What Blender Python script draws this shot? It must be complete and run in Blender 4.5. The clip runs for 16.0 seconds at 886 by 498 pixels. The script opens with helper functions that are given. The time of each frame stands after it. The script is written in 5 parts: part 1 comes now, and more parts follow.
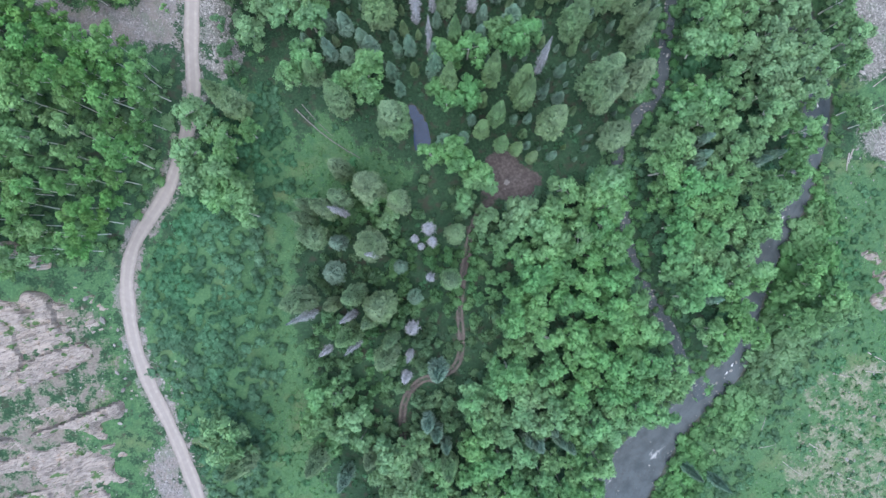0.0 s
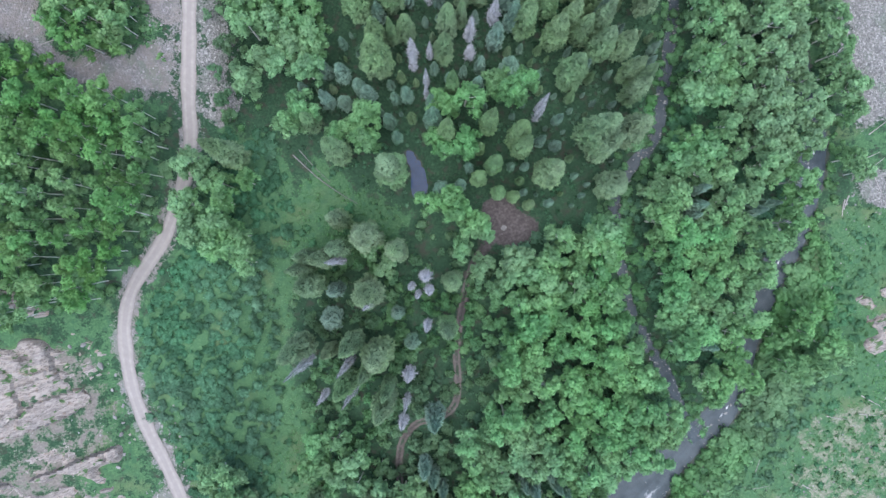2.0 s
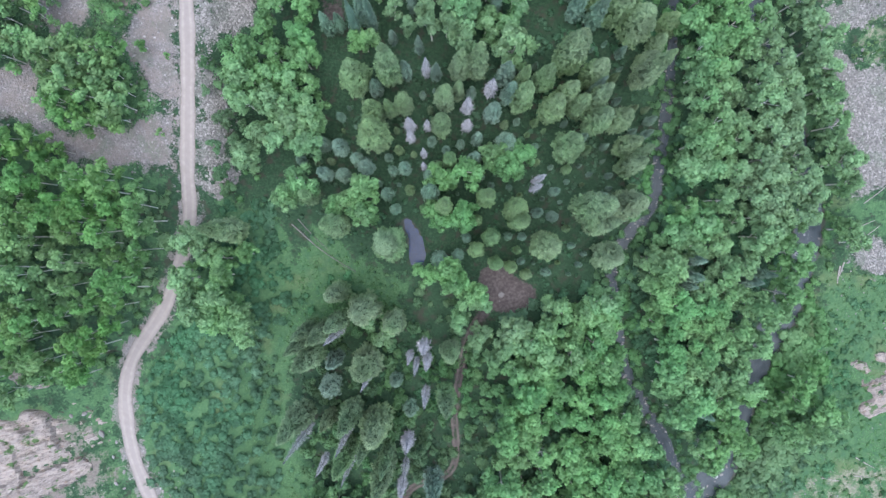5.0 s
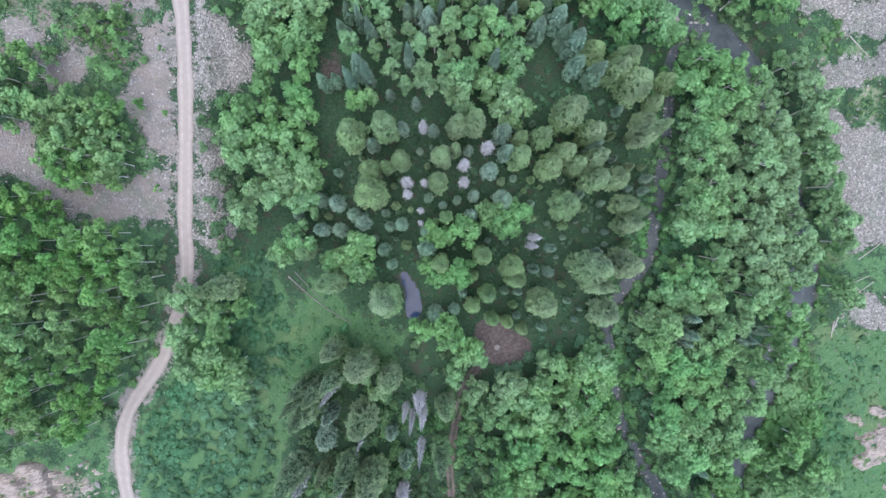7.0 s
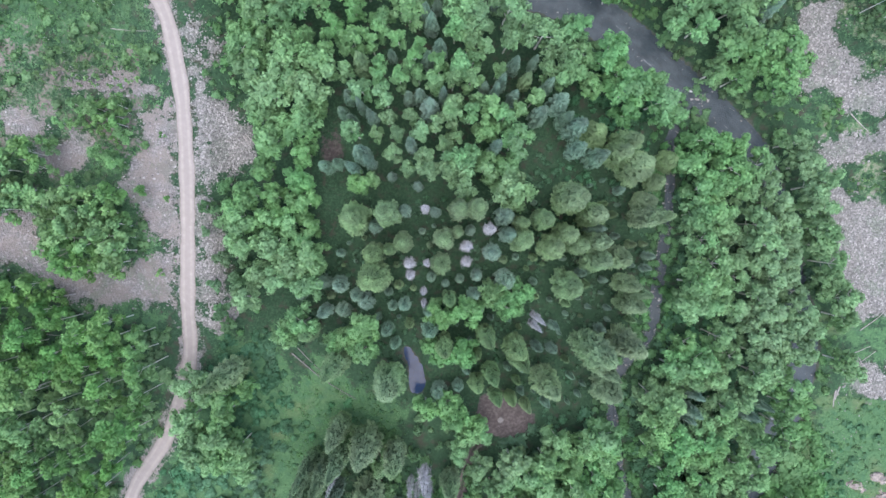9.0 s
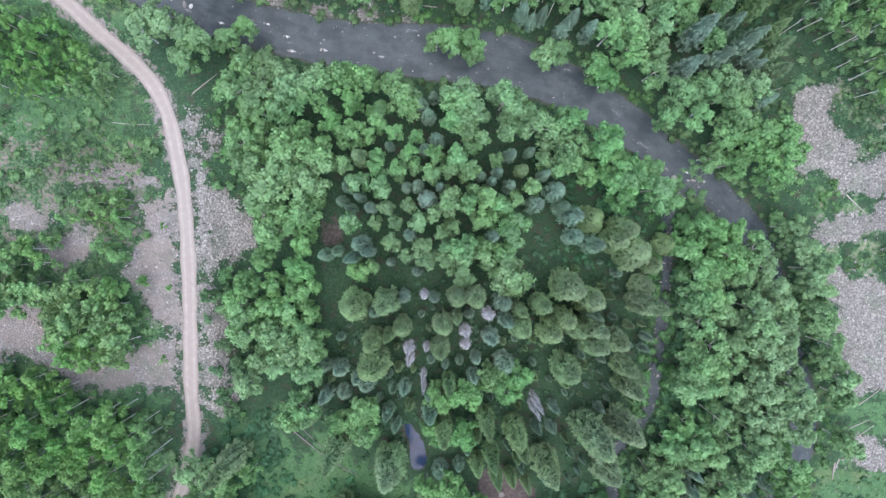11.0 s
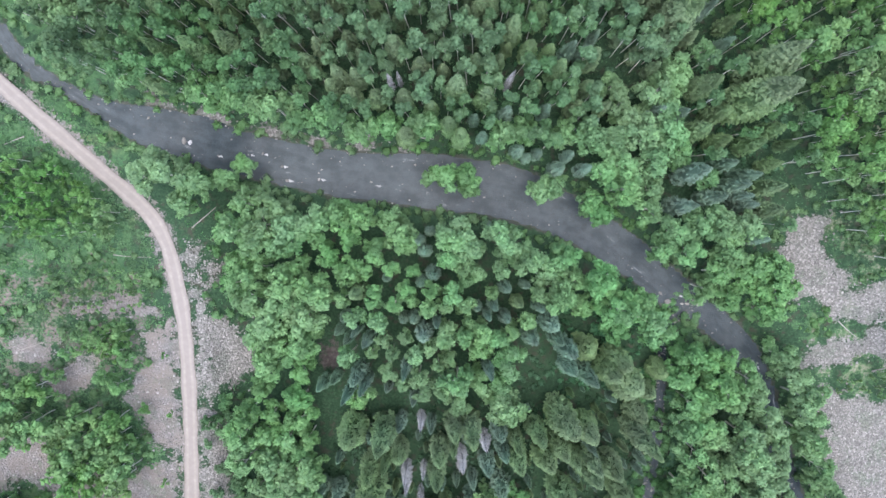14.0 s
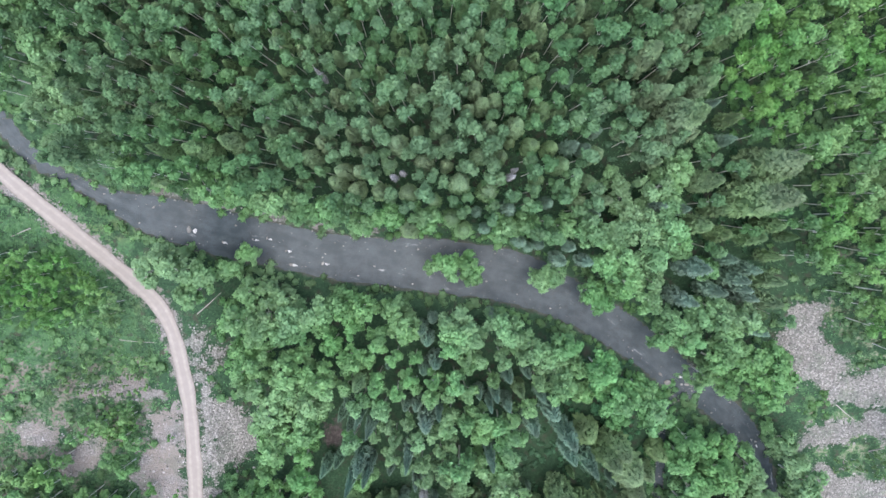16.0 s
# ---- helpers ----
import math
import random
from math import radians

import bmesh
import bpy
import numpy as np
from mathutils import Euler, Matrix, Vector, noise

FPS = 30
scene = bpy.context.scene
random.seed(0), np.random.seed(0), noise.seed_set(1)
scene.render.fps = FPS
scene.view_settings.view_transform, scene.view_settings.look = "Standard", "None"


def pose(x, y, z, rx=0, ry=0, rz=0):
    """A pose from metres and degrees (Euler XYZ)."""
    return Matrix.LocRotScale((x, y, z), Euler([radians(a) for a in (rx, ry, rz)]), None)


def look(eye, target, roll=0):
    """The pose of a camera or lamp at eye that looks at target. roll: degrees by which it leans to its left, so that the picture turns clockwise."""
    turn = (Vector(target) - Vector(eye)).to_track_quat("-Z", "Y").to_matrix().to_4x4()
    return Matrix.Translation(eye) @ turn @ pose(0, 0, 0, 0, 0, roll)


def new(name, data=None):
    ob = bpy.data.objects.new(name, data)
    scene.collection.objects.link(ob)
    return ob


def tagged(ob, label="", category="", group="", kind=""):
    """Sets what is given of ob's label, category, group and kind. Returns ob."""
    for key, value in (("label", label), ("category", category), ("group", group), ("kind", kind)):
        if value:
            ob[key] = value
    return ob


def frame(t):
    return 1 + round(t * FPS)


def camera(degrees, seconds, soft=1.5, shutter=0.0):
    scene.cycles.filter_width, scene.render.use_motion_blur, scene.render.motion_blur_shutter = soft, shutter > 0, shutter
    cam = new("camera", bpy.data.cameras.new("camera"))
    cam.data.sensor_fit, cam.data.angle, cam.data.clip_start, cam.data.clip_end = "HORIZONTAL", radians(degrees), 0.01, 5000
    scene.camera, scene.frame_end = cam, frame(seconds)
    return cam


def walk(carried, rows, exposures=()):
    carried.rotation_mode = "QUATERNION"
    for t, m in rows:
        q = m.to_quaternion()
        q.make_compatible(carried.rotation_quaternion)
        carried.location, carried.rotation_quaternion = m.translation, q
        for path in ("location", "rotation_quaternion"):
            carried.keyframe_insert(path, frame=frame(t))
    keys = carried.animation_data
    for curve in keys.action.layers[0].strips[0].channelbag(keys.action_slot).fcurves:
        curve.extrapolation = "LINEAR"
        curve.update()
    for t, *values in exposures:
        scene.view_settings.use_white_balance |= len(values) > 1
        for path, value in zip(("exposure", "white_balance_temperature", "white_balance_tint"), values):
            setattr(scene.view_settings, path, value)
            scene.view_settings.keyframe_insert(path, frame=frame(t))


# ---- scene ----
cam = camera(63.0, 16.0, soft=1.5)
# seconds, x, y, z, pitch, roll, yaw: the lens points straight down at 0, 0, 0
FLIGHT = [
    (0.0, 0.00, -3.86, 129.94, 0.44, 0.05, 0.00),
    (0.5, 0.03, -1.43, 130.09, 0.22, -0.04, 0.02),
    (1.0, -0.00, 1.06, 130.15, 0.02, -0.12, 0.06),
    (1.5, -0.08, 3.61, 130.26, -0.17, -0.17, 0.10),
    (2.0, -0.10, 6.19, 130.33, -0.34, -0.22, 0.10),
    (2.5, -0.11, 8.83, 130.46, -0.47, -0.22, 0.09),
    (3.0, -0.11, 11.41, 130.68, -0.57, -0.22, 0.11),
    (3.5, -0.12, 13.75, 130.79, -0.67, -0.22, 0.08),
    (4.0, -0.04, 15.85, 130.83, -0.79, -0.22, 0.00),
    (6.5, 0.60, 26.70, 131.40, -0.94, -0.21, 0.23),
    (7.0, 0.60, 29.63, 131.41, -0.96, -0.34, 0.36),
    (7.5, 0.29, 33.03, 131.33, -1.07, -0.46, 0.07),
    (8.0, -0.13, 36.76, 131.28, -1.26, -0.58, -0.37),
    (8.5, -0.46, 40.65, 131.23, -1.41, -0.65, -0.34),
    (9.0, -0.47, 44.51, 131.22, -1.49, -0.61, -0.22),
    (11.5, 1.40, 63.07, 132.25, -1.75, -0.03, -0.91),
    (12.0, 1.64, 66.92, 132.41, -1.87, -0.02, -0.96),
    (12.5, 1.76, 70.85, 132.57, -2.02, -0.03, -0.96),
    (13.0, 1.89, 74.82, 132.71, -2.13, -0.05, -0.90),
    (13.5, 2.03, 78.65, 132.82, -2.27, -0.00, -0.89),
    (14.0, 2.21, 82.50, 132.90, -2.35, 0.04, -0.83),
    (14.5, 2.31, 86.47, 132.98, -2.47, 0.08, -0.76),
    (15.0, 2.38, 90.63, 133.01, -2.71, 0.10, -0.71),
    (15.5, 2.30, 94.90, 133.10, -3.04, 0.13, -0.67),
    (16.0, 2.22, 99.23, 133.20, -3.39, 0.15, -0.66),
]
walk(cam, [(t, Matrix.Translation((x, y, z)) @ Matrix.Rotation(radians(yaw), 4, "Z") @ Matrix.Rotation(radians(p), 4, "X") @ Matrix.Rotation(radians(r), 4, "Y")) for t, x, y, z, p, r, yaw in FLIGHT],
     [(0.0, 1.30, 5980, 11), (4.0, 1.38, 6080, 13), (8.5, 1.47, 6300, 15), (12.0, 1.51, 6400, 15), (16.0, 1.55, 6540, 13)])

# ---------------- light ----------------
SUN_HEIGHT, SUN_TURN = 80.0, 190.0
world = bpy.data.worlds.new("overcast_sky")
scene.world = world
world.use_nodes = True
wn = world.node_tree.nodes
sky = wn.new("ShaderNodeTexSky")
sky.sky_type, sky.sun_disc = "NISHITA", False
sky.sun_elevation, sky.sun_rotation = radians(SUN_HEIGHT), radians(SUN_TURN)
sky.dust_density, sky.air_density, sky.ozone_density = 2.0, 1.0, 1.0
wn["Background"].inputs["Strength"].default_value = 0.13
world.node_tree.links.new(sky.outputs[0], wn["Background"].inputs["Color"])
sun_data = bpy.data.lights.new("sun", "SUN")
sun_data.energy, sun_data.angle, sun_data.color = 2.0, radians(70), (1.0, 0.985, 0.96)
sun = new("sun", sun_data)
sun.matrix_world = look((0, 0, 300), (0 - 300 / math.tan(radians(SUN_HEIGHT)) * math.sin(radians(SUN_TURN)), -300 / math.tan(radians(SUN_HEIGHT)) * math.cos(radians(SUN_TURN)), 0))

# ---------------- materials ----------------


class Nodes:
    """A small helper to write node materials in few lines."""

    def __init__(self, name):
        self.mat = bpy.data.materials.new(name)
        self.mat.use_nodes = True
        self.tree = self.mat.node_tree
        self.bsdf = self.tree.nodes["Principled BSDF"]
        self.out = self.tree.nodes["Material Output"]
        self.coord = self.add("ShaderNodeTexCoord").outputs["Object"]
        self.place = self.add("ShaderNodeNewGeometry").outputs["Position"]

    def add(self, kind, **inputs):
        n = self.tree.nodes.new(kind)
        for k, v in inputs.items():
            self.put(n, k.replace("_", " "), v)
        return n

    def put(self, n, key, v):
        if isinstance(v, bpy.types.NodeSocket):
            self.tree.links.new(v, n.inputs[key])
        else:
            n.inputs[key].default_value = v

    def noise(self, scale, detail=4.0, where=None, rough=0.55, stretch=None):
        where = where or self.place
        if stretch:
            m = self.add("ShaderNodeMapping")
            self.put(m, "Vector", where)
            m.inputs["Scale"].default_value = stretch
            where = m.outputs[0]
        return self.add("ShaderNodeTexNoise", Vector=where, Scale=scale, Detail=detail, Roughness=rough).outputs["Fac"]

    def ramp(self, fac, stops):
        n = self.add("ShaderNodeValToRGB", Fac=fac)
        e = n.color_ramp.elements
        while len(e) < len(stops):
            e.new(0.5)
        for el, (p, c) in zip(e, stops):
            el.position, el.color = p, (*c, 1) if len(c) == 3 else c
        return n.outputs["Color"]

    def step(self, fac, lo, hi, a=0.0, b=1.0):
        n = self.add("ShaderNodeMapRange")
        n.interpolation_type = "SMOOTHSTEP"
        for i, v in enumerate((fac, lo, hi, a, b)):
            self.put(n, i, v)
        return n.outputs[0]

    def math(self, op, a, b=0.0):
        n = self.add("ShaderNodeMath")
        n.operation = op
        self.put(n, 0, a)
        self.put(n, 1, b)
        return n.outputs[0]

    def mix(self, fac, a, b, blend="MIX"):
        n = self.add("ShaderNodeMix")
        n.data_type, n.blend_type = "RGBA", blend
        self.put(n, 0, fac)
        for i, v in ((6, a), (7, b)):
            self.put(n, i, (*v, 1) if isinstance(v, tuple) and len(v) == 3 else v)
        return n.outputs[2]

    def bump(self, height, strength, distance):
        n = self.add("ShaderNodeBump", Height=height, Strength=strength, Distance=distance)
        self.put(self.bsdf, "Normal", n.outputs[0])

    def done(self, color, rough, spec=0.3):
        self.put(self.bsdf, "Base Color", color)
        self.put(self.bsdf, "Roughness", rough)
        self.put(self.bsdf, "Specular IOR Level", spec)
        return self.mat


def leaf_material(name, dark, light, tip, through_light=0.32, rough=0.6):
    """Foliage: each leaf spray has its own tone, each tree its own shift."""
    n = Nodes(name)
    geo = n.tree.nodes["Geometry"] if "Geometry" in n.tree.nodes else n.add("ShaderNodeNewGeometry")
    per_leaf = geo.outputs["Random Per Island"]
    per_tree = n.add("ShaderNodeObjectInfo").outputs["Random"]
    c = n.mix(0.42, n.ramp(per_leaf, [(0.0, dark), (0.55, light), (1.0, tip)]), light)
    wide = n.noise(0.35, 3.0)
    c = n.mix(n.step(wide, 0.35, 0.7, 0.0, 0.45), c, light)
    h = n.add("ShaderNodeHueSaturation", Color=c, Hue=n.step(per_tree, 0, 1, 0.496, 0.514), Saturation=n.step(n.noise(0.05, 1.0), 0.3, 0.7, 0.85, 1.1),
              Value=n.step(n.noise(0.25, 1.0), 0.36, 0.64, 0.78, 1.28))
    c = h.outputs[0]
    n.done(c, rough, 0.25)
    t = n.add("ShaderNodeBsdfTranslucent", Color=c)
    m = n.add("ShaderNodeMixShader", Fac=through_light)
    n.tree.links.new(n.bsdf.outputs[0], m.inputs[1])
    n.tree.links.new(t.outputs[0], m.inputs[2])
    n.tree.links.new(m.outputs[0], n.out.inputs["Surface"])
    return n.mat


M_COTTON = leaf_material("cottonwood_leaves", (0.100, 0.210, 0.088), (0.138, 0.274, 0.117), (0.186, 0.334, 0.154))
M_ASPEN = leaf_material("aspen_leaves", (0.060, 0.134, 0.060), (0.086, 0.180, 0.080), (0.122, 0.228, 0.106))
M_HILL = leaf_material("hillside_aspen_leaves", (0.090, 0.194, 0.064), (0.124, 0.252, 0.086), (0.162, 0.308, 0.114))
M_SPRUCE = leaf_material("spruce_needles", (0.068, 0.121, 0.058), (0.112, 0.184, 0.088), (0.162, 0.246, 0.120), 0.2)
M_BLUE = leaf_material("blue_spruce_needles", (0.068, 0.124, 0.088), (0.108, 0.186, 0.130), (0.160, 0.25, 0.182), 0.2)
M_WILLOW = leaf_material("willow_leaves", (0.042, 0.108, 0.054), (0.063, 0.158, 0.078), (0.100, 0.21, 0.110))
M_GRASS = leaf_material("grass_blades", (0.058, 0.132, 0.057), (0.080, 0.173, 0.075), (0.114, 0.218, 0.097))
M_BUSH = leaf_material("bush_leaves", (0.070, 0.155, 0.062), (0.098, 0.208, 0.085), (0.135, 0.255, 0.112))


def bark_material(name, a, b, scale):
    n = Nodes(name)
    f = n.noise(scale, 5.0, n.coord, 0.6, (1, 1, 0.25))
    n.bump(f, 0.5, 0.02)
    return n.done(n.ramp(f, [(0.3, a), (0.7, b)]), 0.85, 0.2)


M_BARK = bark_material("spruce_bark", (0.07, 0.05, 0.04), (0.16, 0.12, 0.09), 6.0)
M_PALE = bark_material("aspen_bark", (0.62, 0.61, 0.58), (0.84, 0.83, 0.80), 5.0)
M_GREY = bark_material("weathered_grey_wood", (0.19, 0.195, 0.205), (0.41, 0.42, 0.44), 7.0)
M_OLD = bark_material("old_grey_log", (0.10, 0.10, 0.10), (0.22, 0.215, 0.21), 5.0)
M_LOG = bark_material("bleached_log", (0.180, 0.169, 0.158), (0.345, 0.330, 0.315), 4.0)


def dead_material():
    n = Nodes("dead_twigs")
    r = n.tree.nodes["Geometry"].outputs["Random Per Island"]
    return n.done(n.ramp(r, [(0.0, (0.150, 0.160, 0.176)), (0.6, (0.262, 0.276, 0.300)), (1.0, (0.43, 0.445, 0.47))]), 0.9, 0.15)


M_DEAD = dead_material()


def stone_material(name, a, b, c):
    n = Nodes(name)
    r = n.add("ShaderNodeObjectInfo").outputs["Random"]
    i = n.tree.nodes["Geometry"].outputs["Random Per Island"]
    tone = n.math("FRACT", n.math("ADD", r, i))
    col = n.ramp(tone, [(0.0, a), (0.6, b), (1.0, c)])
    f = n.noise(2.5, 6.0)
    col = n.mix(n.step(f, 0.35, 0.7, 0.0, 0.5), col, (0.16, 0.15, 0.145))
    n.bump(n.noise(6.0, 5.0), 0.5, 0.05)
    return n.done(col, 0.9, 0.2)


M_SLOPE_STONE = stone_material("hillside_stone", (0.120, 0.115, 0.113), (0.190, 0.183, 0.180), (0.36, 0.352, 0.348))
M_STONE = stone_material("talus_stone", (0.142, 0.142, 0.137), (0.212, 0.211, 0.203), (0.31, 0.308, 0.297))


def cliff_material():
    n = Nodes("fractured_cliff_rock")
    turn = n.add("ShaderNodeMapping", Vector=n.place)
    turn.inputs["Rotation"].default_value = (0, 0, radians(-19))
    strata = turn.outputs[0]
    f1 = n.noise(0.35, 6.0, strata, stretch=(0.5, 1.8, 1.0))
    f2 = n.noise(2.2, 6.0, strata, stretch=(0.3, 1.7, 1.0))
    crack = n.step(n.math("ABSOLUTE", n.math("SUBTRACT", n.noise(0.8, 5.0, strata, 0.6, (0.25, 2.2, 1.0)), 0.5)), 0.0, 0.025)
    c = n.ramp(f1, [(0.25, (0.150, 0.134, 0.124)), (0.5, (0.238, 0.212, 0.193)), (0.7, (0.300, 0.262, 0.230))])
    c = n.mix(n.step(f2, 0.5, 0.62), c, (0.290, 0.262, 0.238))
    c = n.mix(n.step(n.noise(0.9, 3.0), 0.56, 0.7, 0, 0.7), c, (0.211, 0.159, 0.121))
    c = n.mix(n.math("MULTIPLY", n.math("SUBTRACT", 1.0, crack), 0.8), c, (0.055, 0.050, 0.047))
    c = n.mix(n.step(n.noise(0.6, 5.0, strata, stretch=(0.8, 1.3, 1.0)), 0.58, 0.63), c, (0.062, 0.112, 0.045))
    n.bump(n.math("ADD", f2, n.noise(7.0, 5.0)), 0.8, 0.2)
    return n.done(c, 0.92, 0.2)


M_CLIFF = cliff_material()


def ground_material():
    """Forest floor, meadow, gravel and soil: the mesh says which grows or lies where, noise frays the borders."""
    n = Nodes("valley_ground")
    za = n.add("ShaderNodeVertexColor")
    za.layer_name = "zone"
    zb = n.add("ShaderNodeVertexColor")
    zb.layer_name = "cover"
    sa = n.add("ShaderNodeSeparateColor", Color=za.outputs["Color"])
    sb = n.add("ShaderNodeSeparateColor", Color=zb.outputs["Color"])
    fray = n.math("ADD", n.math("MULTIPLY", n.math("SUBTRACT", n.noise(0.4, 6.0, rough=0.7), 0.5), 1.7), n.math("MULTIPLY", n.math("SUBTRACT", n.noise(3.0, 4.0), 0.5), 0.5))

    def mask(socket, lo=0.42, hi=0.58):
        return n.step(n.math("ADD", socket, fray), lo, hi)

    fine, mid, big = n.noise(2.4, 7.0, rough=0.72), n.noise(0.7, 5.0), n.noise(0.12, 4.0)
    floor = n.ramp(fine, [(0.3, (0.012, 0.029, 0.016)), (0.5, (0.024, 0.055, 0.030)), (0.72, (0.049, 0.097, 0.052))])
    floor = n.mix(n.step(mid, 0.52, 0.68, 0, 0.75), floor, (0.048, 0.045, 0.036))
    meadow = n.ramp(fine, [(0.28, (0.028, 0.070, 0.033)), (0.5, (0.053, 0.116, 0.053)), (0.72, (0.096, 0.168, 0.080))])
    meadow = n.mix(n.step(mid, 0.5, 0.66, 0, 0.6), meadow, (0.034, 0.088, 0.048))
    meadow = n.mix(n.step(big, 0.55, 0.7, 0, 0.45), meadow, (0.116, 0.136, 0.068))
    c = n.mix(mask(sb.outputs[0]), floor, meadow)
    dry = n.ramp(fine, [(0.3, (0.094, 0.088, 0.074)), (0.55, (0.158, 0.142, 0.128)), (0.75, (0.215, 0.198, 0.186))])
    straw = n.ramp(fine, [(0.3, (0.085, 0.115, 0.070)), (0.5, (0.150, 0.160, 0.115)), (0.7, (0.260, 0.258, 0.215))])
    dry = n.mix(sb.outputs[2], straw, dry)
    c = n.mix(mask(sb.outputs[1], 0.5, 0.68), c, dry)
    soil = n.ramp(n.noise(2.0, 6.0), [(0.3, (0.046, 0.041, 0.040)), (0.5, (0.072, 0.062, 0.061)), (0.7, (0.105, 0.094, 0.092))])
    c = n.mix(mask(sa.outputs[2], 0.40, 0.60), c, soil)
    cell = n.add("ShaderNodeTexVoronoi", Vector=n.place, Scale=4.4)
    cs = n.add("ShaderNodeSeparateColor", Color=cell.outputs["Color"]).outputs[0]
    gravel = n.ramp(cs, [(0.0, (0.125, 0.121, 0.121)), (0.55, (0.192, 0.186, 0.186)), (0.9, (0.245, 0.240, 0.240)), (1.0, (0.345, 0.340, 0.338))])
    gravel = n.mix(n.step(fine, 0.4, 0.62, 0, 0.55), gravel, (0.134, 0.137, 0.133))
    gravel = n.mix(n.step(n.noise(0.25, 3.0), 0.5, 0.7, 0, 0.5), gravel, (0.170, 0.161, 0.148))
    pale = n.ramp(cs, [(0.0, (0.092, 0.092, 0.088)), (0.5, (0.158, 0.157, 0.149)), (0.85, (0.214, 0.212, 0.202)), (1.0, (0.33, 0.327, 0.312))])
    gravel = n.mix(n.math("MULTIPLY", n.step(n.noise(0.35, 4.0), 0.38, 0.58, 0.1, 0.6), sb.outputs[2]), gravel, (0.178, 0.157, 0.145))
    gravel = n.mix(sb.outputs[2], n.mix(n.step(fine, 0.45, 0.65, 0, 0.4), pale, (0.16, 0.155, 0.15)), gravel)
    gm = n.math("MULTIPLY", mask(sa.outputs[0], 0.52, 0.66), n.step(n.noise(0.3, 5.0), 0.60, 0.52, 0.75, 1.0))
    c = n.mix(gm, c, gravel)
    mud = n.ramp(fine, [(0.3, (0.035, 0.045, 0.034)), (0.6, (0.07, 0.075, 0.066)), (0.8, (0.13, 0.13, 0.125))])
    c = n.mix(mask(sa.outputs[1], 0.4, 0.6), c, mud)
    h = n.math("ADD", n.math("MULTIPLY", fine, 0.6), n.math("MULTIPLY", cell.outputs["Distance"], n.math("MULTIPLY", gm, -1.0)))
    n.bump(h, 0.7, 0.25)
    return n.done(c, 0.95, 0.15)


M_GROUND = ground_material()


def road_material():
    n = Nodes("packed_dirt_road")
    uv = n.add("ShaderNodeUVMap").outputs[0]
    across = n.add("ShaderNodeSeparateXYZ", Vector=uv).outputs[0]
    f, g = n.noise(1.2, 6.0), n.noise(9.0, 5.0)
    c = n.ramp(f, [(0.3, (0.222, 0.200, 0.183)), (0.55, (0.250, 0.229, 0.211)), (0.75, (0.282, 0.262, 0.243))])
    c = n.mix(n.step(g, 0.5, 0.75, 0, 0.3), c, (0.20, 0.18, 0.173))
    rut = n.math("ABSOLUTE", n.math("SUBTRACT", n.math("ABSOLUTE", n.math("SUBTRACT", across, 0.5)), 0.24))
    c = n.mix(n.step(rut, 0.03, 0.13, 0.0, 0.45), c, (0.185, 0.168, 0.160))
    c = n.mix(n.step(n.math("ADD", n.math("ABSOLUTE", n.math("SUBTRACT", across, 0.5)), n.math("MULTIPLY", n.math("SUBTRACT", n.noise(1.6, 5.0), 0.5), 0.25)), 0.38, 0.5, 0, 0.75), c, (0.125, 0.118, 0.105))
    n.bump(g, 0.25, 0.03)
    return n.done(c, 0.95, 0.15)


M_ROAD = road_material()


def rut_material():
    n = Nodes("bare_wheel_track_soil")
    c = n.ramp(n.noise(1.5, 6.0), [(0.3, (0.070, 0.062, 0.056)), (0.5, (0.098, 0.087, 0.079)), (0.7, (0.128, 0.115, 0.105))])
    n.bump(n.noise(6.0, 4.0), 0.4, 0.05)
    return n.done(c, 0.95, 0.15)


M_RUT = rut_material()


def water_material(name, deep, shallow, foam):
    n = Nodes(name)
    uv = n.add("ShaderNodeUVMap").outputs[0]
    flow = n.noise(1.0, 5.0, uv, 0.6, (5.0, 0.9, 1.0))
    bed = n.noise(0.5, 5.0)
    c = n.mix(n.step(n.math("ADD", n.math("MULTIPLY", bed, 0.5), n.math("MULTIPLY", flow, 0.5)), 0.36, 0.62), deep, shallow)
    c = n.mix(n.step(n.noise(3.0, 4.0), 0.5, 0.7, 0, 0.35), c, (0.035, 0.034, 0.034))
    if foam:
        white = n.math("MULTIPLY", n.step(flow, 0.60, 0.70), n.step(n.noise(0.22, 3.0), 0.5, 0.62))
        c = n.mix(n.math("MULTIPLY", white, foam), c, (0.62, 0.63, 0.64))
    n.bump(n.math("ADD", flow, n.noise(4.5, 4.0)), 0.5 if foam else 0.04, 0.14)
    return n.done(c, 0.25 if foam else 0.08, 0.13)


M_RIVER = water_material("river_water", (0.028, 0.040, 0.046), (0.053, 0.068, 0.077), 0.35)
# the pond's blue is the sky's reflection put into the base colours
M_POND = water_material("pond_water_with_sky_blue", (0.014, 0.030, 0.066), (0.024, 0.044, 0.090), 0)

# ---------------- the lie of the land ----------------


def curve_points(ctrl, step=1.0):
    """A smooth line through the control points, about a step apart."""
    p = np.array(ctrl, float)
    p = np.vstack([2 * p[0] - p[1], p, 2 * p[-1] - p[-2]])
    out = []
    for a, b, c, d in zip(p[:-3], p[1:-2], p[2:-1], p[3:]):
        k = max(2, int(np.linalg.norm(c[:2] - b[:2]) / step))
        for u in np.arange(k) / k:
            out.append(0.5 * (2 * b + (c - a) * u + (2 * a - 5 * b + 4 * c - d) * u * u + (3 * b - a - 3 * c + d) * u ** 3))
    out.append(p[-2])
    return np.array(out)


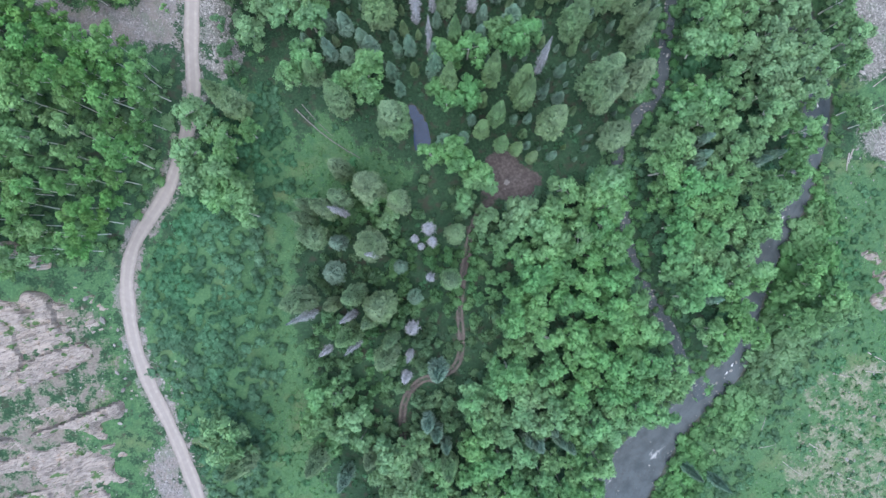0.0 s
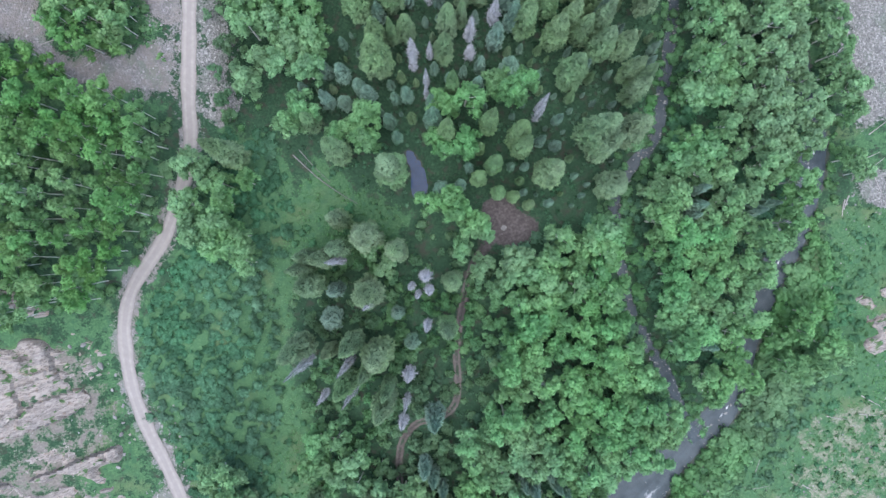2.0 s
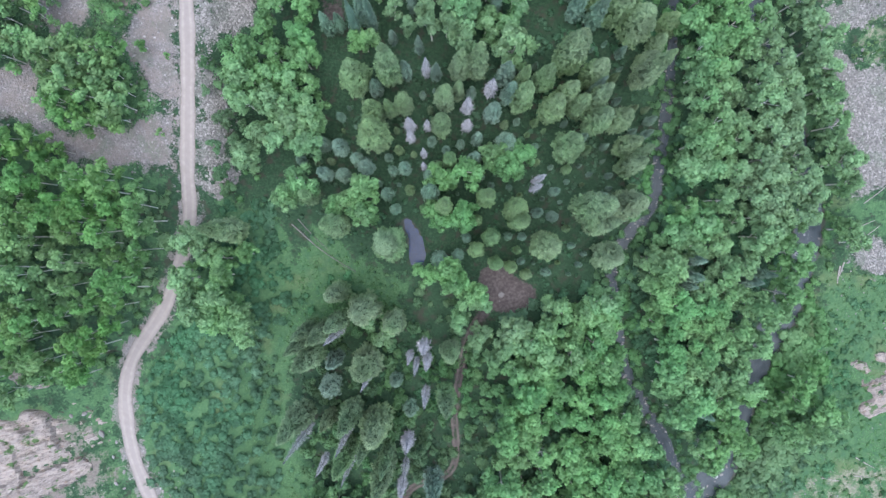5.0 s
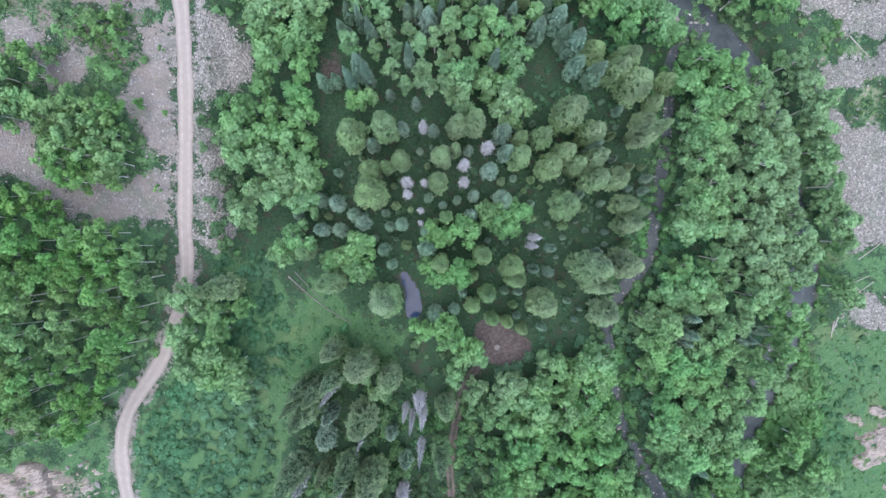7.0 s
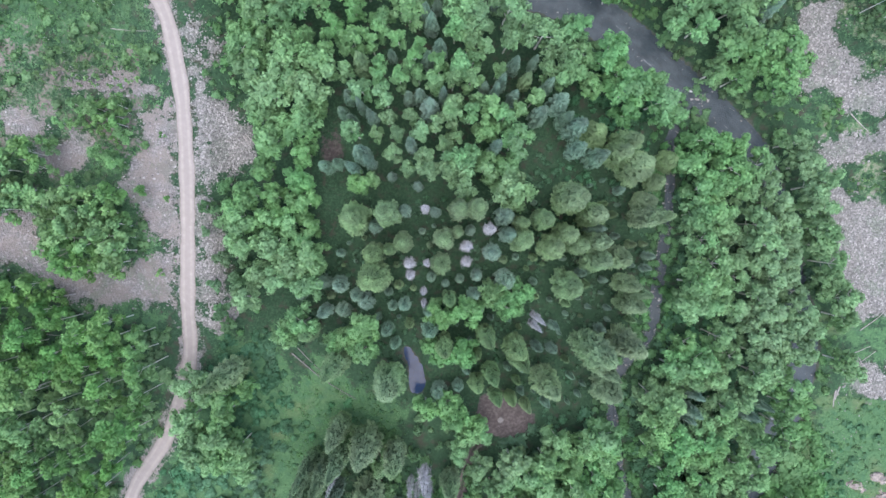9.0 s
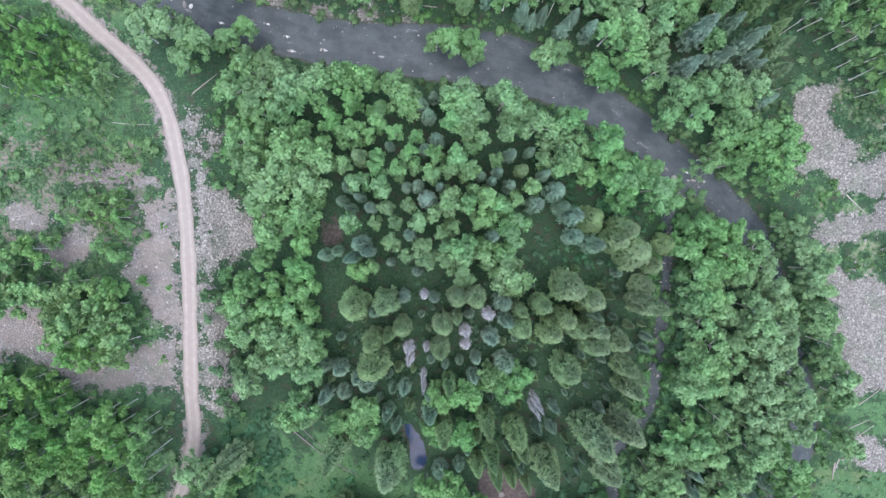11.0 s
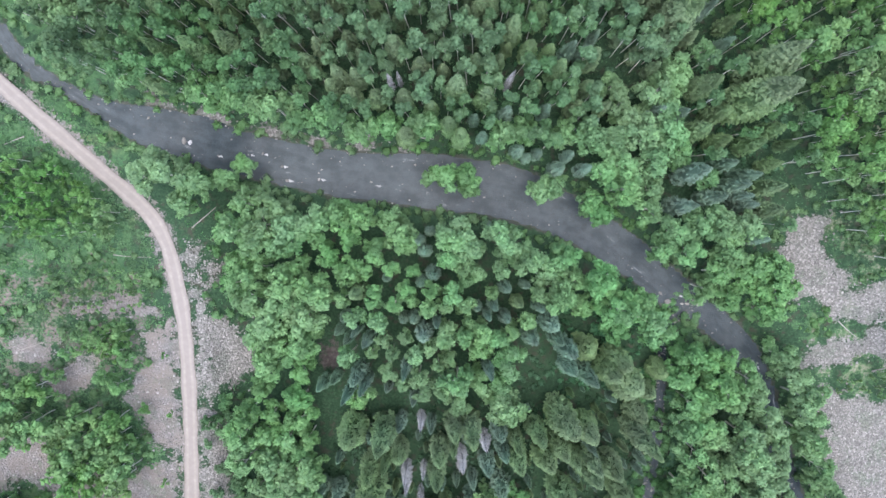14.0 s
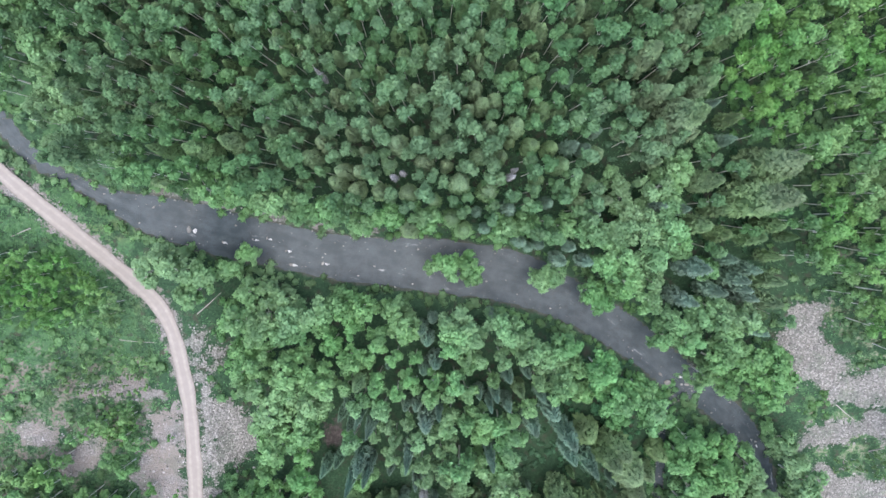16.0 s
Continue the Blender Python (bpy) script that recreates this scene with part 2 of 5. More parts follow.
ROAD = curve_points([(-92, 136), (-82, 124), (-72.6, 112.6), (-64.5, 102.9), (-54.7, 92.6), (-45.1, 82.4), (-42.3, 70), (-41.9, 58), (-42.4, 45), (-43.2, 32), (-43.6, 21.5),
                     (-48.2, 8.3), (-54.2, -0.7), (-56.2, -7), (-56.4, -13), (-55.7, -20), (-53.7, -27.6), (-50.5, -35.1), (-47.8, -42.7), (-45, -53), (-42, -75), (-40, -110)])
# x, y, width
RIVER = curve_points([(-90, 150, 2.4), (-76, 128, 2.4), (-66.5, 113.5, 2.6), (-62.3, 107.4, 2.2), (-58.3, 104.4, 2.0), (-53.4, 101.7, 2.6), (-48.7, 99.4, 4.8), (-41.5, 97.2, 7.2), (-30.3, 93.8, 7.4), (-16, 90.6, 7.6), (-1.5, 89.2, 9), (13, 87, 9), (22.7, 83, 7.4),
                      (32.7, 77, 6.6), (43, 69, 5.8), (49.5, 64.2, 5), (55.6, 58, 4.6), (59.3, 50.3, 4.4), (64, 36, 4.4), (67.4, 23.6, 5), (66.6, 15, 5), (64.4, 7, 5.6), (60.2, -2.5, 5.4), (57.4, -12.3, 5), (56.6, -18.7, 5),
                      (53.5, -26.3, 5.6), (47.7, -31.6, 6), (41.6, -38.6, 8), (36.5, -46.5, 10), (33, -55, 10), (28, -80, 10), (26, -115, 10)])
BROOK = np.array([1, 1, 0.74]) * curve_points([(47, 68, 2.0), (43, 64.7, 2.4), (40.6, 59.5, 2.6), (41, 53, 2.6), (40.4, 42, 2.6), (39.6, 33, 3), (38.4, 25, 3.2), (34.5, 20.5, 3.2), (31.8, 14.6, 3), (32.4, 8.5, 2.8), (33.7, 1.3, 2.6),
                      (35.5, -6, 2.8), (38.4, -11.2, 3), (42.9, -18.7, 3.4), (45.4, -24.2, 2.8), (49.5, -31.5, 2.6)])
TRAIL = curve_points([(9.8, 7), (6.7, 4.2), (4.9, -0.7), (3.9, -6), (3, -13.4), (3.3, -19.8), (2.7, -24.2), (0, -26.6), (-4.3, -27.7), (-7, -30.8), (-7.9, -35.2), (-7.5, -44)])
POND = [(-6.5, 23.4), (-5.2, 23.2), (-3.2, 20.6), (-2.4, 17.1), (-3.0, 15.5), (-4.9, 15.3), (-5.5, 19.1)]
CLEARING = [(7.1, 16.1), (11.3, 14.4), (16.4, 11.1), (17.7, 8.5), (15.5, 5.5), (10.8, 5.7), (7.2, 7.0)]
DIRT_PATCH = [(-20.2, 64.1), (-15.7, 62.7), (-15.0, 57.5), (-20.4, 55.5)]
GRAVELS = [
    [(-39.6, 66.3), (-35.3, 66.6), (-29.5, 61.3), (-31.5, 56.5), (-38.4, 52.5), (-39.8, 56.2)],
    [(-40.8, 46.3), (-36.4, 43.9), (-35.8, 28.0), (-41.5, 27.3)],
    [(-40.4, 78.6), (-34.8, 76.6), (-35.8, 72.9), (-39.0, 73.4)],
    [(-50.5, 64.9), (-43.5, 64.9), (-43.4, 55.4), (-44.2, 43.0), (-49.8, 43.0), (-50.6, 48.9), (-54.1, 52.1), (-52.5, 55.4), (-49.5, 58.1)],
    [(-69.1, 64.7), (-60.7, 63.7), (-61.8, 59.7), (-69.6, 59.0)],
    [(-60.2, 69.9), (-50, 71.4), (-44.5, 67.1), (-59.7, 66.0)],
    [(61, 82.5), (66, 83), (67.5, 76), (71, 72), (70, 67), (62, 67), (61, 71.5), (58.2, 75.5)],
    [(66.5, 69.5), (76, 72), (90, 71), (90, 63.6), (69, 63.6)],
    [(65, 60.5), (76, 61.5), (90, 61), (90, 57), (74, 57), (69, 54.5), (64.8, 55.5)],
    [(65.5, 54.2), (69, 53.2), (75, 50), (90, 49), (92, 28.9), (74, 28), (70.5, 36), (69.5, 44), (67.2, 50)],
    [(74.0, 20.5), (90, 18.3), (90, 11.8), (75.7, 13.4)],
    [(-66.3, 41.1), (-62.9, 37.9), (-49.3, 39.9), (-44.7, 45), (-44.9, 31.0), (-49.8, 31.7), (-62.1, 31.7), (-66.5, 38.3)],
    [(-78, 49), (-66.9, 48.4), (-64.6, 41.1), (-66.5, 37.3), (-78, 39.1)],
    [(-46, 104.5), (-30, 98.6), (-16, 96.4), (-3, 95.2), (-3, 93.2), (-16, 94.2), (-30, 96.2), (-46, 100.5)],
    [(-65.0, 58.3), (-57.6, 61.4), (-56.1, 59.8), (-58.1, 54.2), (-63.8, 53.0)],
    [(-40.9, 80), (-38.6, 79), (-37.6, 66), (-37.4, 54), (-38.4, 44), (-40.9, 44), (-40.3, 58), (-40.6, 70)],
    [(-54.2, -39.4), (-49.4, -40.5), (-47.8, -49.6), (-54.8, -52)],
]
OUTCROP = [(-95, -9), (-74, -12), (-62.3, -10.7), (-58.5, -19.0), (-57.3, -28.5), (-62.8, -35.4), (-60.4, -40.0), (-61, -60), (-95, -62)]
MEADOW = [(-35.3, -1.7), (-27.2, 11.6), (-22.9, 21.6), (-5.7, 11.6), (-8, 6), (-27.6, -2.8), (-29, -15.5), (-22, -30), (-22, -60), (-40, -60), (-33, -30)]
EAST_MEADOW = [(69, 7), (74, 14), (120, 12), (120, -90), (38, -90), (40, -51), (51, -35), (61, -22), (63, -5)]
WILLOWS = [(-53.8, -8), (-46, 5), (-40, 18), (-37, 26), (-29.8, 27), (-26.4, 12), (-33, 0), (-31.5, -18), (-32.3, -32), (-35, -60), (-43, -60), (-47.0, -33.7), (-52.6, -23)]


def smooth(v):
    v = np.clip(v, 0, 1)
    return v * v * (3 - 2 * v)


def to_line(x, y, line):
    """Distance to a line, and the nearest point's index."""
    best, which = np.full(np.shape(x), 1e9), np.zeros(np.shape(x), int)
    for i, q in enumerate(line):
        d = (x - q[0]) ** 2 + (y - q[1]) ** 2
        m = d < best
        best, which = np.where(m, d, best), np.where(m, i, which)
    return np.sqrt(best), which


def inside(x, y, poly):
    """Signed distance to a closed outline, plus within."""
    x, y = np.asarray(x, float), np.asarray(y, float)
    odd, best = np.zeros(x.shape, bool), np.full(x.shape, 1e9)
    for (ax, ay), (bx, by) in zip(poly, poly[1:] + poly[:1]):
        cross = (ay > y) != (by > y)
        odd ^= cross & (x < (bx - ax) * (y - ay) / (by - ay if by != ay else 1e-9) + ax)
        u = np.clip(((x - ax) * (bx - ax) + (y - ay) * (by - ay)) / ((bx - ax) ** 2 + (by - ay) ** 2), 0, 1)
        best = np.minimum(best, (x - ax - u * (bx - ax)) ** 2 + (y - ay - u * (by - ay)) ** 2)
    return np.sqrt(best) * np.where(odd, 1, -1)


def waves(x, y):
    return (0.30 * np.sin(0.21 * x + 0.13 * y) + 0.22 * np.sin(0.11 * x - 0.31 * y + 1.7) + 0.12 * np.sin(0.73 * x + 0.41 * y + 0.6) + 0.10 * np.sin(0.52 * x - 0.83 * y + 2.1))


def valley(x, y):
    """The broad form: a floor that climbs upstream, the road's bench and the two valley sides."""
    x, y = np.asarray(x, float), np.asarray(y, float)
    z = 0.145 * np.clip(y, -500, 700) - 3 + 4.6 * smooth((-29 - x) / 12)
    z = z + 0.30 * np.clip(-54 - x, 0, 500)
    return z + 0.22 * np.clip(x - 52, 0, 400) * smooth((y - 45) / 30) + 0.25 * np.clip(x - 110, 0, 400)


ROAD_Z = valley(ROAD[:, 0], ROAD[:, 1]) + 0.1
ROAD_FINE = curve_points(ROAD, 0.25)
ROAD_FINE_Z = valley(ROAD_FINE[:, 0], ROAD_FINE[:, 1]) + 0.1
RIVER_Z = valley(RIVER[:, 0], RIVER[:, 1]) - 1.0
BROOK_Z = valley(BROOK[:, 0], BROOK[:, 1]) - 0.8
POND_Z = float(valley(-4.3, 19)) - 0.45


def land(x, y):
    x, y = np.asarray(x, float), np.asarray(y, float)
    z = valley(x, y) + waves(x, y)
    d, i = to_line(x, y, ROAD_FINE)
    z = z + (ROAD_FINE_Z[i] - z) * smooth((5.4 - d) / 2.6)
    for line, level in ((RIVER, RIVER_Z), (BROOK, BROOK_Z)):
        d, i = to_line(x, y, line)
        half = line[i, 2] / 2
        cut = level[i] - 0.55 + 0.75 * smooth((d - half + 1.0) / 1.4)
        z = np.where(d < half + 0.6, np.minimum(z, cut), np.minimum(z, z + (cut - z) * smooth((half + 3.0 - d) / 2.4)))
    p = inside(x, y, POND)
    return z + (np.minimum(z, POND_Z - 0.4) - z) * smooth((p + 1.0) / 1.4)


def ground_at(x, y):
    """Height of the ground mesh at a place on its near part."""
    i, j = np.searchsorted(gx, x) - 1, np.searchsorted(gy, y) - 1
    u, v = (x - gx[i]) / (gx[i + 1] - gx[i]), (y - gy[j]) / (gy[j + 1] - gy[j])
    return float((gz[i, j] * (1 - u) + gz[i + 1, j] * u) * (1 - v) + (gz[i, j + 1] * (1 - u) + gz[i + 1, j + 1] * u) * v)


# ---------------- building blocks ----------------


def mesh_of(name, verts, faces, material, flat=True, uv=None):
    me = bpy.data.meshes.new(name)
    v, f = np.asarray(verts, np.float32), np.asarray(faces, np.int32)
    me.vertices.add(len(v))
    me.vertices.foreach_set("co", v.ravel())
    k = f.shape[1]
    me.loops.add(f.size)
    me.loops.foreach_set("vertex_index", f.ravel())
    me.polygons.add(len(f))
    me.polygons.foreach_set("loop_start", np.arange(0, f.size, k, dtype=np.int32))
    me.polygons.foreach_set("use_smooth", np.full(len(f), not flat))
    if uv is not None:
        me.uv_layers.new(name="UVMap").data.foreach_set("uv", np.asarray(uv, np.float32)[f.ravel()].ravel())
    me.update(calc_edges=True)
    me.validate()
    me.materials.append(material)
    return me


def bm_mesh(name, bm, material, flat=True):
    me = bpy.data.meshes.new(name)
    for f in bm.faces:
        f.smooth = not flat
    bm.to_mesh(me)
    bm.free()
    me.materials.append(material)
    return me


def part(name, data, parent, label=""):
    ob = new(name, data)
    ob.parent = parent
    if label:
        tagged(ob, label)
    return ob


def grid_faces(nu, nv):
    a = (np.arange(nu - 1)[:, None] * nv + np.arange(nv - 1)[None, :]).ravel()
    return np.stack([a, a + nv, a + nv + 1, a + 1], 1)


# ---------------- ground ----------------
near_x, near_y = np.arange(-96, 101, 1.0), np.arange(-76, 151, 1.0)
far = np.array([4, 9, 16, 26, 40, 60, 90, 140, 220, 340, 520, 800, 1200, 1800])
gx = np.concatenate([-96 - far[::-1], near_x, 100 + far])
gy = np.concatenate([-76 - far[::-1], near_y, 150 + far])
GX, GY = np.meshgrid(gx, gy, indexing="ij")
gz = land(GX, GY)
ground_mesh = mesh_of("ground", np.stack([GX.ravel(), GY.ravel(), gz.ravel()], 1), grid_faces(len(gx), len(gy)), M_GROUND, flat=False)


def soft(x, y, poly, width=5.0):
    fray = 1.3 * np.sin(0.83 * x + 1.9 * np.sin(0.31 * y)) + 1.1 * np.sin(0.71 * y + 1.7 * np.sin(0.43 * x))
    return np.clip(0.5 + (inside(x, y, poly) + 0.5 * fray) / width, 0, 1)


fx, fy = GX.ravel(), GY.ravel()
gravel = np.zeros(fx.shape)
for poly in GRAVELS:
    gravel = np.maximum(gravel, soft(fx, fy, poly))
road_d, _ = to_line(fx, fy, ROAD)
gravel = np.maximum(gravel, 0.62 * smooth((4.2 - road_d) / 2.5))
wet = np.zeros(fx.shape)
for line in (RIVER, BROOK):
    d, i = to_line(fx, fy, line)
    wet = np.maximum(wet, np.clip(0.5 + (line[i, 2] / 2 + (0.3 if line is RIVER else -0.3) - d) / 1.6, 0, 1))
wet = np.maximum(wet, soft(fx, fy, POND, 2.0))
soil = np.maximum(soft(fx, fy, CLEARING, 2.0), 0.6 * soft(fx, fy, DIRT_PATCH, 3.0))
trail_d, _ = to_line(fx, fy, TRAIL)
soil = np.maximum(soil, np.clip(0.5 + (0.8 - trail_d) / 2.0, 0, 0.62))
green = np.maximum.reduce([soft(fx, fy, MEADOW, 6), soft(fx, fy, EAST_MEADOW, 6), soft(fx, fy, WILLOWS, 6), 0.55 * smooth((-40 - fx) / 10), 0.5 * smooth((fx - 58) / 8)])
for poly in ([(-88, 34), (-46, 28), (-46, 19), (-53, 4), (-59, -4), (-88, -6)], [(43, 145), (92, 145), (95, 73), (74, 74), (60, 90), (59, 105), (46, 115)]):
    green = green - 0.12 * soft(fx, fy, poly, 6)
dry = np.maximum.reduce([0.46 * smooth((-46 - fx) / 10) * smooth((fy - 36) / 8) * (1 - 0.5 * smooth((fy - 76) / 6)), 0.56 * smooth((-45 - fx) / 5) * smooth((fy - 52) / 6) * smooth((80 - fy) / 8), 0.45 * smooth((fx - 60) / 8) * smooth((fy - 40) / 10), 0.6 * soft(fx, fy, OUTCROP, 6), 0.58 * soft(fx, fy, [(68, -24), (100, -14), (100, -60), (60, -60)], 10)])
ones = np.ones(fx.shape)
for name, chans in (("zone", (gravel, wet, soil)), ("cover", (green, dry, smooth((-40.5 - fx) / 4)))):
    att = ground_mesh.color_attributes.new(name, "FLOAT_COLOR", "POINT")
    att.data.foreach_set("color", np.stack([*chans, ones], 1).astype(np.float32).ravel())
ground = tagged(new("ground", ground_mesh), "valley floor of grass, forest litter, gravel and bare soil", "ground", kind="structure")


def ribbon(name, line, level, width, material, across=7, lift=0.0, sag=0.0):
    """A strip along a line, with its own uv: across and along."""
    p = line[:, :2]
    t = np.gradient(p, axis=0)
    t /= np.linalg.norm(t, axis=1)[:, None]
    side = np.stack([t[:, 1], -t[:, 0]], 1)
    run = np.concatenate([[0], np.cumsum(np.linalg.norm(np.diff(p, axis=0), axis=1))])
    u = np.linspace(-1, 1, across)
    w = np.broadcast_to(np.asarray(width, float), (len(p),)) / 2
    wob = 1 + 0.06 * np.sin(run * 0.9) + 0.05 * np.sin(run * 0.37 + 2)
    xy = p[:, None, :] + side[:, None, :] * (u[None, :, None] * (w * wob)[:, None, None])
    z = np.asarray(level)[:, None] + lift - sag * np.abs(u[None, :]) ** 2
    v = np.concatenate([xy, np.broadcast_to(z, xy.shape[:2])[..., None]], 2).reshape(-1, 3)
    uv = np.stack([np.broadcast_to((u + 1) / 2, (len(p), across)), np.broadcast_to(run[:, None] / 4, (len(p), across))], 2).reshape(-1, 2)
    return mesh_of(name, v, grid_faces(len(p), across), material, flat=False, uv=uv)


road = tagged(new("road", ribbon("road", ROAD, ROAD_Z, 2.6, M_ROAD, 9, 0.14, 0.06)), "pale packed-dirt road winding along the valley side", "road", kind="structure")
river = tagged(new("river", ribbon("river", RIVER, RIVER_Z, RIVER[:, 2] + 0.5, M_RIVER, 9)), "shallow grey mountain river with small white riffles", "river", kind="structure")
brook = tagged(new("brook", ribbon("brook", BROOK, BROOK_Z, BROOK[:, 2] + 0.2, M_RIVER, 5)), "narrow stony side brook shaded by trees", "brook", kind="structure")
for s in (-0.45, 0.45):
    t = np.gradient(TRAIL[3:, :2], axis=0)
    t /= np.linalg.norm(t, axis=1)[:, None]
    track = TRAIL[3:] + np.stack([t[:, 1], -t[:, 0]], 1) * s
    tagged(new("wheel_track", ribbon("wheel_track", track, land(track[:, 0], track[:, 1]), 0.42, M_RUT, 3, 0.10)), "bare brown wheel track through the grass", "track", kind="structure")

pb = bmesh.new()
ring = curve_points(POND + POND[:1], 0.7)[:-1]
ring = ring + 0.5 * (ring - ring.mean(0)) / np.linalg.norm(ring - ring.mean(0), axis=1)[:, None]
pb.faces.new([pb.verts.new((x, y, POND_Z)) for x, y in ring])
bmesh.ops.triangulate(pb, faces=pb.faces[:])
pond_mesh = bm_mesh("pond", pb, M_POND, False)
pond_mesh.uv_layers.new(name="UVMap")
pond = tagged(new("pond", pond_mesh), "small still pond reflecting the grey sky among spruces", "pond", kind="structure")

# ---------------- trees: shapes ----------------
rng = np.random.default_rng(7)


def tube(points, radii, sides=6):
    """A tapered tube through points."""
    pts, v, f = np.array(points, float), [], []
    for i, (p, r) in enumerate(zip(pts, radii)):
        d = pts[min(i + 1, len(pts) - 1)] - pts[max(i - 1, 0)]
        d = d / np.linalg.norm(d)
        a = np.cross(d, (0.31, 0.95, 0.05))
        a /= np.linalg.norm(a)
        b = np.cross(d, a)
        for k in range(sides):
            w = 2 * math.pi * k / sides
            v.append(p + r * (a * math.cos(w) + b * math.sin(w)))
    n = len(pts)
    for i in range(n - 1):
        for k in range(sides):
            q = (k + 1) % sides
            f += [(i * sides + k, i * sides + q, (i + 1) * sides + q), (i * sides + k, (i + 1) * sides + q, (i + 1) * sides + k)]
    return np.array(v), np.array(f)


def joined(pieces):
    v, f, at = [], [], 0
    for a, b in pieces:
        v.append(a)
        f.append(b + at)
        at += len(a)
    return np.concatenate(v), np.concatenate(f)


def soup(tris):
    """Loose triangles (n, 3, 3) as vertices and faces."""
    t = np.asarray(tris)
    return t.reshape(-1, 3), np.arange(len(t) * 3).reshape(-1, 3)


def conifer(seed, boughs, bare=False, slim=1.0, full=0.75, sprays=13):
    """A spruce one metre high: boughs that end in tufts of small sprays round a dense heart. Returns trunk and crown arrays."""
    r = np.random.default_rng(seed)
    trunk = [tube([(0, 0, -0.03), (0, 0, 0.3), (0.004, 0.002, 0.7), (0, 0, 0.97)], [0.014, 0.011, 0.006, 0.0015], 6)]
    tris = []
    bulge = r.uniform(0.90, 1.10, 9)

    def girth(z):
        return 0.128 * slim * (max(0.0, 1 - z ** 2.1) ** full) * min(1.0, 0.55 + 2.6 * max(0.0, z - 0.06)) + 0.004

    for i in range(boughs):
        u = (i + r.random()) / boughs
        z = 0.07 + 0.91 * u ** 0.95
        ang = i * 2.39996 + r.uniform(-0.35, 0.35)
        reach = girth(z) * r.uniform(0.80, 1.08) * bulge[int((ang % 6.2832) / 6.2832 * 8.99)]
        if bare:
            reach *= r.uniform(0.5, 1.0)
        out = np.array([math.cos(ang), math.sin(ang), 0])
        side = np.array([-out[1], out[0], 0])
        up = np.array([0, 0, 1.0])
        for j in range(4 if bare else sprays):
            s0 = r.uniform(0.62, 1.05) if bare else r.uniform(0.72, 1.04)
            spread = (0.30 if bare else 0.16) * reach + 0.003
            c = out * reach * s0 + side * r.uniform(-spread, spread) + up * (z + reach * (0.35 - 0.45 * s0) + r.uniform(-0.007, 0.009))
            size = ((0.30 if bare else 0.070) * reach + 0.0055) * r.uniform(0.7, 1.3)
            long = out * r.uniform(0.5, 1.0) - up * r.uniform(-0.1, 0.5) + side * r.uniform(-0.7, 0.7)
            long /= np.linalg.norm(long)
            wide = np.cross(long, out * 0.6 + up * 0.9 + r.normal(0, 0.3, 3))
            wide /= np.linalg.norm(wide)
            w = 0.62 if not bare else 0.13
            tris.append([c - wide * size * w - long * size * 0.55, c + wide * size * w - long * size * 0.55, c + long * size * 0.95])
        if bare:
            tipp = out * reach * r.uniform(0.9, 1.15) + up * (z - 0.15 * reach)
            trunk.append((np.array([out * 0.004 + up * z, out * 0.004 + side * 0.004 + up * (z + 0.004), tipp]), np.array([[0, 1, 2]])))
    for k in range(0 if bare else 110):
        z, ang, w = r.uniform(0.90, 0.99), r.uniform(0, 6.283), r.uniform(0.1, 1.0)
        out = np.array([math.cos(ang), math.sin(ang), 0])
        c = out * girth(z) * w + (0, 0, z + 0.012 * (1 - w))
        size = 0.0085 * r.uniform(0.7, 1.4)
        wide = np.array([-out[1], out[0], r.uniform(-0.3, 0.3)])
        tris.append([c - wide * size * 0.6, c + wide * size * 0.6, c + out * size + (0, 0, size * r.uniform(-0.4, 0.7))])
    for k in range(9):
        a = k * 0.7
        o = np.array([math.cos(a), math.sin(a), 0])
        q = np.array([-o[1], o[0], 0])
        tris.append([o * 0.013 + (0, 0, 0.955) - q * 0.006, o * 0.013 + (0, 0, 0.955) + q * 0.006, (0, 0, 1.0)])
    pieces = [soup(tris)]
    if not bare:
        zs = np.array([0.06, 0.10, 0.2, 0.35, 0.5, 0.65, 0.8, 0.92, 0.975, 0.992])
        v, f = tube([(0, 0, z) for z in zs], [0.3 * girth(0.06)] + [0.76 * girth(z) for z in zs[1:-1]] + [0.0005], 10)
        v = v * np.concatenate([r.uniform(0.85, 1.12, (len(v), 2)), np.ones((len(v), 1))], 1)
        pieces.append((v, f))
    return joined(trunk), joined(pieces)


ICO = bmesh.new()
bmesh.ops.create_icosphere(ICO, subdivisions=1, radius=1)
ICO_V, ICO_F = np.array([v.co[:] for v in ICO.verts]), np.array([[v.index for v in f.verts] for f in ICO.faces])
ICO.free()


